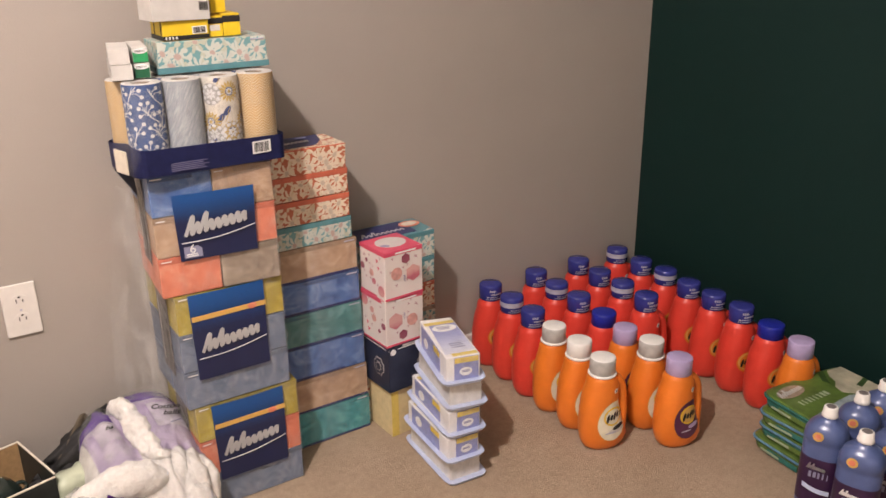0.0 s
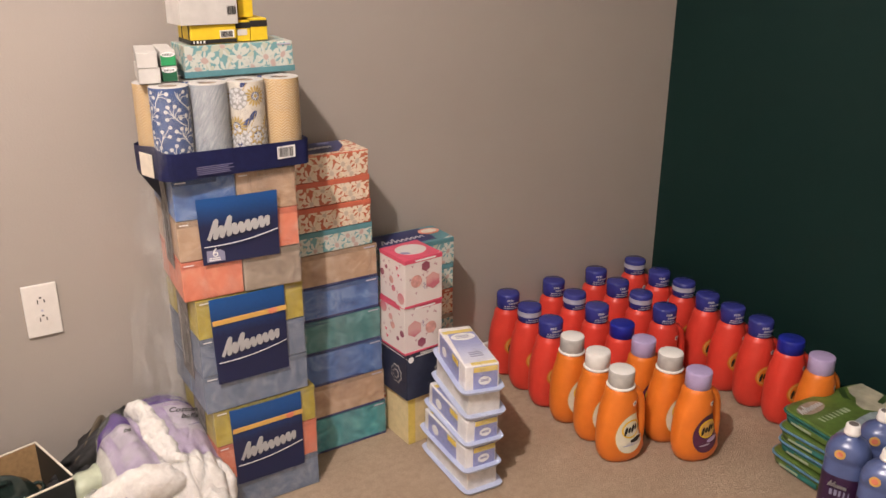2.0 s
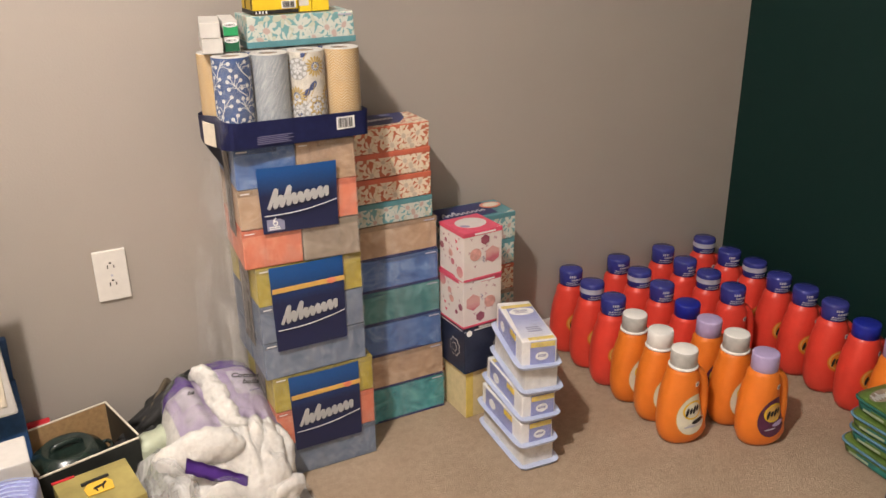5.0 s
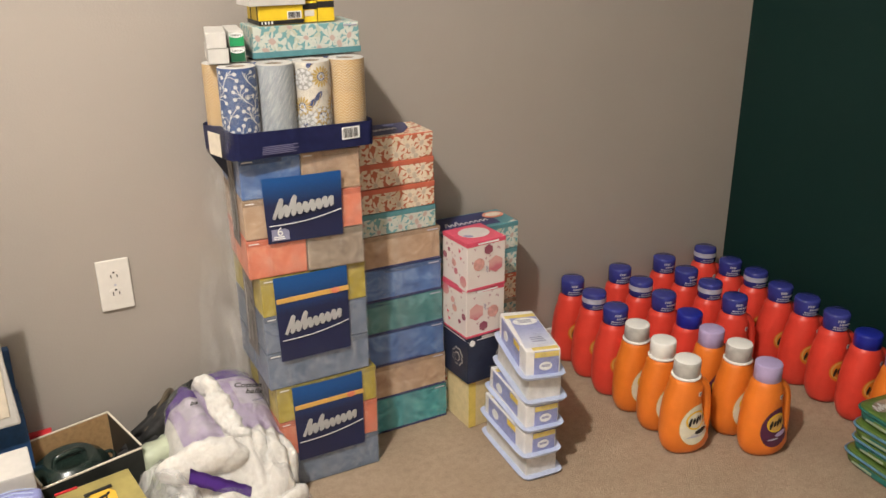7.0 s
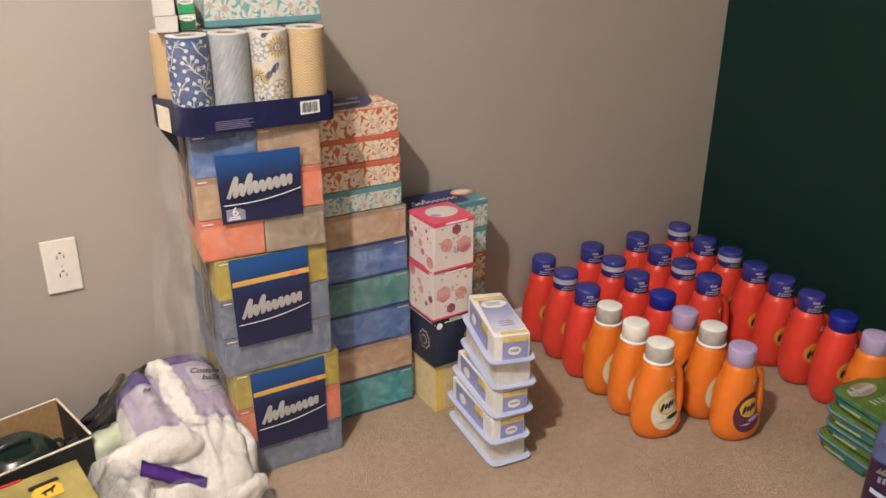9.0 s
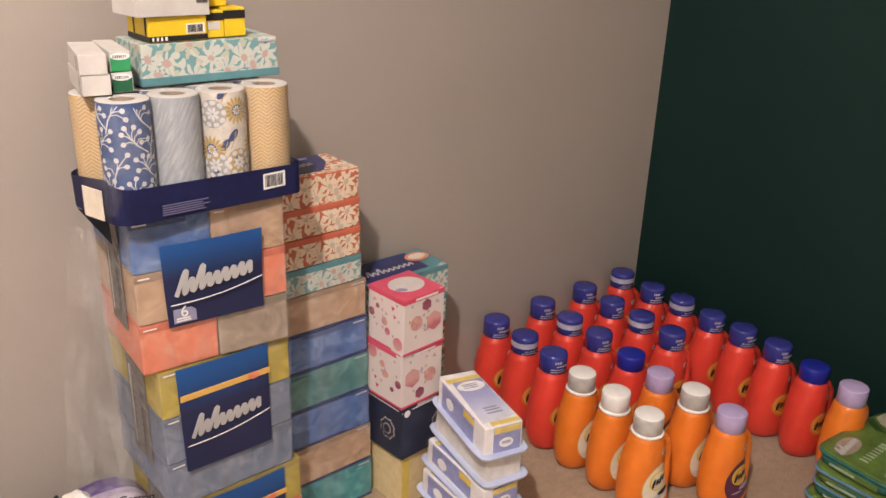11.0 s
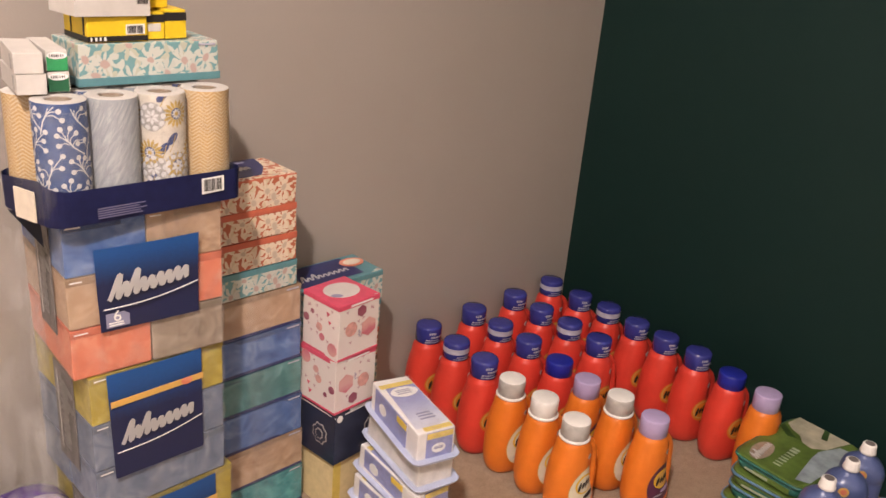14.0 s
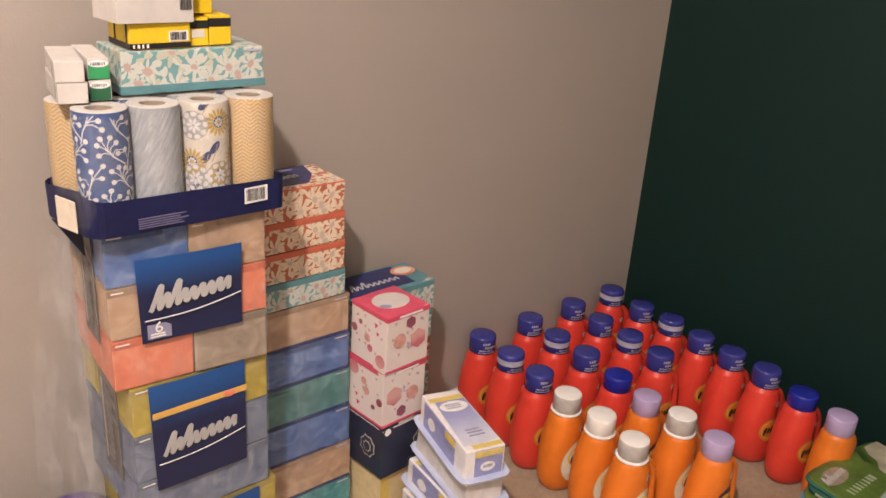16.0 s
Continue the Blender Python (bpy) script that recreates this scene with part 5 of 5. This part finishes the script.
def cleaner(x, y, turn):
    ob = thing("floor_cleaner_bottle", x, y, 0, turn, "blue floor-cleaner bottle with a white cap and dark plum label", "cleaner bottle", "floor-cleaner bottles")
    part("body", loft(JET, 40, 2.6), "jet", ob, "", True)
    cap = part("cap", loft([(0.266, 0, 0.0165, 0.0165), (0.269, 0, 0.0178, 0.0178), (0.274, 0, 0.0170, 0.0170), (0.277, 0, 0.0158, 0.0158), (0.29, 0, 0.0150, 0.0150), (0.2925, 0, 0.0132, 0.0132)], 30), "cap_white", ob, "white ribbed cap", True)
    # flat dark disc: the shade of the cap's hollow is in its colour
    part("cap_recess", can(0, 0, 0.2915, 0.2931, 0.0105, 0.0004, 24), "end_dim", cap)
    lab = part("label", loft([(0.035, 0, 0.0464, 0.0399), (0.163, 0, 0.0464, 0.0399)], 40, 2.6, False), "plum", ob, "dark plum wraparound label", True)
    part("word_mark", mark(-0.026, 0.014, 0.136, 0.013, -0.003, -0.0412), "ink_white", lab)
    part("print", bars(-0.02, 0.028, 0.112, 0.128, -0.0410, 5, True, 6), "ink_grey", lab)
    part("swoosh", arc_line(-0.03, 0.028, 0.088, 0.006, -0.012, 0.012, -0.0410), "tray_blue", lab)
    part("badge", sheet(oval(-0.012, 0.226, 0.0115, 0.0125), -0.0414), "gold", ob)
    part("badge_centre", sheet(oval(-0.012, 0.226, 0.007, 0.0075), -0.0422), "m_coral", ob)
    return ob


first = cleaner(1.576, 1.140, -66)
first.scale = (0.96, 0.96, 0.885)
for x, y, turn in ((1.684, 1.134, -60), (1.549, 1.042, -70), (1.777, 1.134, -58), (1.650, 1.030, -64)):
    copy_thing(first, pose(x, y, 0, 0, 0, turn))

# ---- open carton with an enamel roaster ----
carton = thing("open_carton", 0.034, 2.020, 0.0, 15, "open printed cardboard box holding a dark roasting pan", "cardboard box")
CW, CD, CH = 0.104, 0.090, 0.172
for name, b in (("base", (-CW, CW, -CD, CD, 0.0005, 0.003)), ("back_panel", (-CW, CW, CD - 0.003, CD, 0.003, CH)), ("front_panel", (-CW, CW, -CD, -CD + 0.003, 0.003, CH - 0.008)), ("side_panel", (-CW, -CW + 0.003, -CD + 0.003, CD - 0.003, 0.003, CH)), ("side_panel", (CW - 0.003, CW, -CD + 0.003, CD - 0.003, 0.003, CH))):
    part(name, box(*b, 0.0006), "card_black" if name == "front_panel" or b[0] > 0 else "card_brown", carton)
part("rim", joined([box(-CW, CW, -CD - 0.001, -CD + 0.0035, CH - 0.009, CH - 0.0055, 0.001), box(CW - 0.0035, CW + 0.001, -CD, CD, CH - 0.001, CH + 0.002, 0.001), box(-CW - 0.001, -CW + 0.0035, -CD, CD, CH - 0.001, CH + 0.002, 0.001), box(-CW, CW, CD - 0.0035, CD + 0.001, CH - 0.001, CH + 0.002, 0.001)]), "cream_card", carton, "torn pale cardboard edge")
pan = thing("roasting_pan", 0.016, 2.008, 0.006, 15, "dark green speckled enamel roaster with its lid on, in the carton", "roasting pan")
part("pan", loft([(0.0, 0, 0.066, 0.066), (0.01, 0, 0.08, 0.08), (0.104, 0, 0.084, 0.084), (0.108, 0, 0.089, 0.089), (0.113, 0, 0.089, 0.089)], 40, 2.2), "enamel", pan, "", True)
pan.scale = (0.93, 0.93, 1.0)
roof = part("lid", loft([(0.113, 0, 0.0875, 0.084), (0.122, 0, 0.086, 0.0825), (0.138, 0, 0.076, 0.073), (0.150, 0, 0.060, 0.058), (0.154, 0, 0.056, 0.054), (0.1535, 0, 0.050, 0.048), (0.151, 0, 0.046, 0.044), (0.152, 0, 0.01, 0.01)], 40, 2.2), "enamel", pan, "", True)
part("side_handle", tube([(0.084, -0.02, 0.118), (0.096, -0.012, 0.121), (0.096, 0.012, 0.121), (0.084, 0.02, 0.118)], 0.0045), "enamel", pan, "", True)
part("lid_handle", tube([(-0.032, 0.004, 0.150), (-0.022, 0.004, 0.160), (0.022, 0.004, 0.160), (0.032, 0.004, 0.150)], 0.0075), "enamel", pan, "", True)

# ---- olive carton ----
tea = thing("printed_carton", 0.060, 1.818, 0.0, 9, "olive and gold printed carton with an amber emblem", "carton")
part("carton", box(-0.072, 0.070, -0.075, 0.066, 0.0005, 0.168, 0.002, 0.002), "tea", tea)
part("edge", box(-0.073, -0.03, 0.061, 0.0668, 0.1655, 0.1690, 0.0006), "red_card", tea)
part("emblem", sheet([(-0.025, -0.022), (0.024, -0.024), (0.027, 0.004), (0.018, 0.018), (-0.016, 0.018), (-0.027, 0.004)], 0.1702, 0.0012, False), "sun", tea)
part("emblem_figure", joined([sheet(oval(0.001, -0.002, 0.013, 0.0036, 0.25), 0.1711, 0.0008, False), sheet(oval(-0.006, -0.010, 0.0018, 0.007, 0.2), 0.1712, 0.0008, False), sheet(oval(0.007, -0.008, 0.0018, 0.007, -0.2), 0.1713, 0.0008, False), sheet(oval(0.013, 0.004, 0.004, 0.003, 0.6), 0.1714, 0.0008, False)]), "ink_black", tea)
part("print", sheet([(-0.028, 0.016), (0.026, 0.02), (0.026, 0.030), (-0.028, 0.026)], 0.1713, 0.0008, False), "ink_black", tea)

# ---- cartons at the far end of the heap ----
b1 = thing("blue_carton", -0.137, 2.078, 0.0, 4, "dark blue carton with its lid open against the wall", "carton")
part("carton", box(-0.09, 0.085, -0.055, 0.06, 0.0005, 0.275, 0.003, 0.002), "blue_box", b1)
part("lid", box(-0.09, 0.08, 0.045, 0.0555, 0.276, 0.38, 0.003, 0.003), "blue_box", b1)
b2 = thing("white_tray_box", -0.140, 2.043, 0.2765, 6, "crumpled white cardboard box lying on the blue carton", "carton")
part("carton", box(-0.09, 0.074, -0.06, 0.03, 0.0005, 0.17, 0.006, 0.005), "white_card", b2)
part("flap", box(-0.09, 0.066, -0.056, -0.051, 0.168, 0.36, 0.002, 0.006), "white_card", b2)
part("inside", box(-0.08, 0.060, -0.0622, -0.0602, 0.02, 0.14, 0.002, 0.002), "cream_card", b2)
b3 = thing("white_carton", -0.125, 1.86, 0.0, 5, "low white carton with creased lid", "carton")
part("carton", box(-0.08, 0.078, -0.045, 0.055, 0.0005, 0.262, 0.003, 0.003), "white_card", b3)
b4 = thing("patterned_pack", -0.115, 1.745, 0.0, -8, "periwinkle pack with a pale diamond pattern", "packet")
part("pack", soft_box(-0.07, 0.075, -0.05, 0.045, 0.0005, 0.258, 0.012, 0.003, 6.0, 6), "violet", b4, "", True)
for k in range(7):
    y = -0.042 + 0.013 * k
    part("print", tube([(-0.06, y, 0.2585), (-0.03, y + 0.006, 0.2595), (0.0, y, 0.2595), (0.03, y + 0.006, 0.2595), (0.062, y, 0.2585)], 0.0013, 6, 0.5), "tray_blue", b4)
red = thing("red_packet", -0.040, 2.128, 0.0, 0, "small red packet between the cartons and the wall", "packet")
part("packet", box(-0.02, 0.03, -0.012, 0.012, 0.0005, 0.165, 0.003, 0.002), "red_card", red)

# ---- cotton wool in a bag ----


def lump(cx, cy, cz, rx, ry, rz, seed, rough=0.14, k=2):
    bm = bmesh.new()
    bmesh.ops.create_icosphere(bm, subdivisions=k, radius=1.0)
    for v in bm.verts:
        q = v.co * 1.9 + Vector((seed, seed * 0.7, 0))
        v.co *= 1 + rough * (noise.noise(q) + 0.5 * noise.noise(q * 2.3))
        v.co = Vector((cx + v.co.x * rx, cy + v.co.y * ry, max(cz + v.co.z * rz, 0.001)))
    return bm


bag = thing("cotton_ball_bag", 0.340, 1.95, 0.0, 0, "clear bags of white cotton balls with purple printed film", "cotton balls")


PUFFS = (
    (-0.078, -0.096, 0.062, 0.030, 0.024), (-0.010, -0.104, 0.034, 0.034, 0.030), (0.026, -0.110, 0.014, 0.050, 0.030), (0.056, -0.112, 0.014, 0.052, 0.034),
    (0.084, -0.108, 0.014, 0.056, 0.030), (0.108, -0.104, 0.013, 0.055, 0.028), (-0.050, -0.188, 0.050, 0.018, 0.034), (0.078, -0.168, 0.030, 0.020, 0.040),
    (-0.120, 0.045, 0.022, 0.080, 0.020),
)


def swell(x, y):
    """The height of the bag's upper side over the floor."""
    rise = float(np.interp(y, [-0.205, -0.197, -0.18, -0.155, -0.132, -0.105, -0.075, -0.02, 0.03, 0.10, 0.135, 0.16, 0.172], [0.0, 0.06, 0.095, 0.115, 0.128, 0.150, 0.176, 0.202, 0.220, 0.234, 0.228, 0.16, 0.0]))
    far = 0.140 if x < 0 else 0.140 - 0.028 * min(1.0, max(0.0, (-0.05 - y) / 0.1))
    u = abs((x + 0.002) / far)
    side = max(0.0, 1 - u ** 3.6) ** 0.55
    seam = 1 - 0.10 * math.exp(-((x + 0.028 - 0.12 * y * -1) / 0.02) ** 2)
    if y < -0.04:
        rise *= 1 - 1.0 * x * min(1.0, (-0.04 - y) / 0.06)
    puff = sum(a * math.exp(-(((x - cx) / rx) ** 2 + ((y - cy) / ry) ** 2) ** 1.5) for cx, cy, rx, ry, a in PUFFS)
    front = 1.0 if y < -0.06 else 0.55
    n = noise.noise(Vector((x * 24, y * 22, 0.3))) + 0.5 * noise.noise(Vector((x * 55 + 4, y * 50, 1.3)))
    return max(0.0, rise * side * seam + puff * min(1.0, 1.6 * side) + front * 0.0045 * n * side)


def drape(x0, x1, y0, y1, lift, n, slant=0.0, roof=True):
    """A sheet over the bag, between two limits in x and y."""
    bm, rows = bmesh.new(), []
    for j in range(n + 1):
        y = y0 + (y1 - y0) * j / n
        rows.append([])
        for i in range(n + 1):
            x = x0 + (x1 - x0) * i / n + slant * (y - y0)
            rows[-1].append(bm.verts.new((x, y, swell(x, y) + lift)))
    for j in range(n):
        for i in range(n):
            bm.faces.new((rows[j][i], rows[j][i + 1], rows[j + 1][i + 1], rows[j + 1][i]))
    if not roof:
        bmesh.ops.solidify(bm, geom=bm.faces[:], thickness=0.0012)
    return bm


def fluffy(points, radii, flat, seed, amount=0.007):
    """A soft uneven roll of cotton wool."""
    bm = tube(points, radii, 28, flat)
    bm.normal_update()
    for v in bm.verts:
        q = v.co * 34 + Vector((seed, 0, seed))
        v.co += v.normal * amount * (noise.noise(q) + 0.6 * noise.noise(q * 2.2) + 0.3 * noise.noise(q * 5))
    return bm


part("heap", drape(-0.143, 0.139, -0.207, 0.174, 0.0012, 110), "cotton", bag, "white cotton heap", True)
panel = part("panel", drape(0.010, 0.130, -0.062, 0.140, 0.0036, 60, -0.1, False), "film_print", bag, "lilac printed film", True)
part("panel_band", drape(-0.006, 0.110, 0.092, 0.148, 0.0056, 50, -0.1, False), "purple", panel, "", True)
part("panel_edge", drape(0.126, 0.134, -0.02, 0.142, 0.0056, 50, -0.1, False), "purple", panel, "", True)
other = part("panel", drape(-0.100, -0.016, -0.060, 0.124, 0.0036, 60, -0.12, False), "film_print", bag, "lilac printed film", True)
part("panel_band", drape(-0.122, -0.046, 0.072, 0.126, 0.0056, 50, -0.12, False), "purple", other, "", True)
# paler print round the lettering, with the film's glare in its colour
part("glare_patch", drape(0.034, 0.110, 0.004, 0.080, 0.0048, 50, -0.1, False), "lilac_pale", panel, "pale lilac name panel, film glare in its colour", True)
part("glare_patch", drape(-0.086, -0.040, 0.008, 0.068, 0.0048, 50, -0.12, False), "lilac_pale", other, "pale lilac name panel, film glare in its colour", True)
way = [(-0.034 + 0.052 * f + 0.004 * math.sin(7 * f), 0.140 - 0.235 * f) for f in [k / 9 for k in range(10)]]
rope = fluffy([(x, y, swell(x, y) + 0.006) for x, y in way], [0.014, 0.023, 0.025, 0.020, 0.024, 0.028, 0.024, 0.019, 0.016, 0.009], 0.75, 5.0, 0.009)
part("rope", rope, "cotton", bag, "roll of cotton between the panels", True)
def over(x, y, lift):
    return x, y, swell(x, y) + lift


part("cotton_fold", fluffy([(-0.160, -0.070, 0.130), (-0.140, -0.084, 0.150), over(-0.100, -0.098, -0.002), over(-0.060, -0.106, 0.0), over(-0.020, -0.110, -0.006), over(0.010, -0.108, -0.02)], [0.014, 0.032, 0.040, 0.040, 0.036, 0.018], 0.8, 2.0, 0.006), "cotton", bag, "puffed fold of cotton wool", True)
for k, (x, y0, y1, r) in enumerate(((0.034, -0.070, -0.128, 0.022), (0.066, -0.078, -0.146, 0.025), (0.096, -0.066, -0.130, 0.021))):
    part("cotton_fold", fluffy([over(x - 0.006, y0, -0.020), over(x, y0 * 0.7 + y1 * 0.3, -0.009), over(x + 0.003, y0 * 0.35 + y1 * 0.65, -0.008), over(x + 0.006, y1, -0.020)], [r * 0.6, r, r * 1.1, r * 0.6], 0.8, k * 3.1, 0.005), "cotton", bag, "", True)
part("cotton_fold", fluffy([(0.020, -0.180, 0.050), (0.056, -0.178, 0.062), (0.092, -0.172, 0.062), (0.116, -0.158, 0.054)], [0.014, 0.030, 0.032, 0.018], 0.7, 8.0, 0.005), "cotton", bag, "", True)
bm, last = bmesh.new(), None
for k in range(33):
    f = k / 32
    x, y = -0.116 + 0.116 * f, -0.156 - 0.012 * f
    z = 0.176 - 0.076 * f
    pair = [bm.verts.new((x + 0.005 * q, y + 0.010 * q, z + 0.010 * q + 0.0012 * math.sin(k * 0.9 + q))) for q in (-1, -0.33, 0.33, 1)]
    if last:
        for a in (0, 1, 2):
            bm.faces.new((last[a], pair[a], pair[a + 1], last[a + 1]))
    last = pair
bmesh.ops.solidify(bm, geom=bm.faces[:], thickness=0.0012)
part("strip", bm, "purple", bag, "purple film strip", True)
for text, x, y, size, into in (("Cotton", 0.062, 0.046, 0.021, panel), ("balls", 0.070, 0.026, 0.021, panel), ("ba", -0.062, 0.032, 0.018, other)):
    word = letters(text, size, into, pose(x, y, swell(x, y) + 0.0120, 12, 4 if into is panel else -8, -20), "ink_black")
    word.data.shear, word.data.offset = 0.2, 0.0004
part("print", lines(0.062, 0.092, [0.010], 0.003, swell(0.076, 0.010) + 0.0115, 3, False), "ink_dim", panel)
part("outer_film", drape(-0.147, 0.143, -0.209, 0.176, 0.014, 70), "glint", bag, "crinkled clear bag", True)

mint = thing("wrapped_pads", 0.196, 1.995, 0.0, 24, "pale mint film-wrapped pads beside the cotton", "packet")
part("pad", soft_box(-0.05, 0.045, -0.03, 0.03, 0.0005, 0.148, 0.022, 0.008, 2.5, 8), "mint", mint, "", True)
sheet_bag = thing("plastic_bag", 0.185, 1.835, 0.0, 10, "crumpled clear plastic bag on the carpet", "plastic bag")
part("bag", lump(0.006, 0.01, 0.070, 0.056, 0.112, 0.100, 3.3, 0.24, 4), "bag_film", sheet_bag, "", True)

# ---- black cloth bag ----
cloth = thing("black_bag", 0.215, 2.06, 0.0, 20, "crumpled black fabric bag with a red trim against the wall", "bag")
part("body", lump(-0.01, 0, 0.068, 0.098, 0.055, 0.088, 4.1, 0.34, 4), "black_cloth", cloth, "", True)
fold = lump(0.0, 0.002, 0.160, 0.085, 0.030, 0.036, 7.4, 0.42, 4)
for v in fold.verts:
    v.co.z += 0.45 * v.co.x
part("fold", fold, "black_cloth", cloth, "", True)
part("strap", tube([(-0.045, -0.012, 0.155), (-0.01, -0.004, 0.182), (0.022, 0.004, 0.212), (0.034, 0.006, 0.220), (0.040, 0.0, 0.200)], [0.006, 0.008, 0.009, 0.007, 0.005], 10, 0.45), "strap_brown", cloth, "olive brown webbing strap", True)
part("trim", tube([(-0.05, -0.05, 0.122), (-0.02, -0.055, 0.128), (0.03, -0.05, 0.138)], 0.0028), "red_card", cloth, "", True)
part("grip", tube([(0.02, -0.03, 0.13), (0.045, -0.03, 0.18), (0.075, -0.025, 0.195), (0.085, -0.03, 0.17)], [0.014, 0.013, 0.012, 0.01], 10, 0.6), "black_cloth", cloth, "", True)
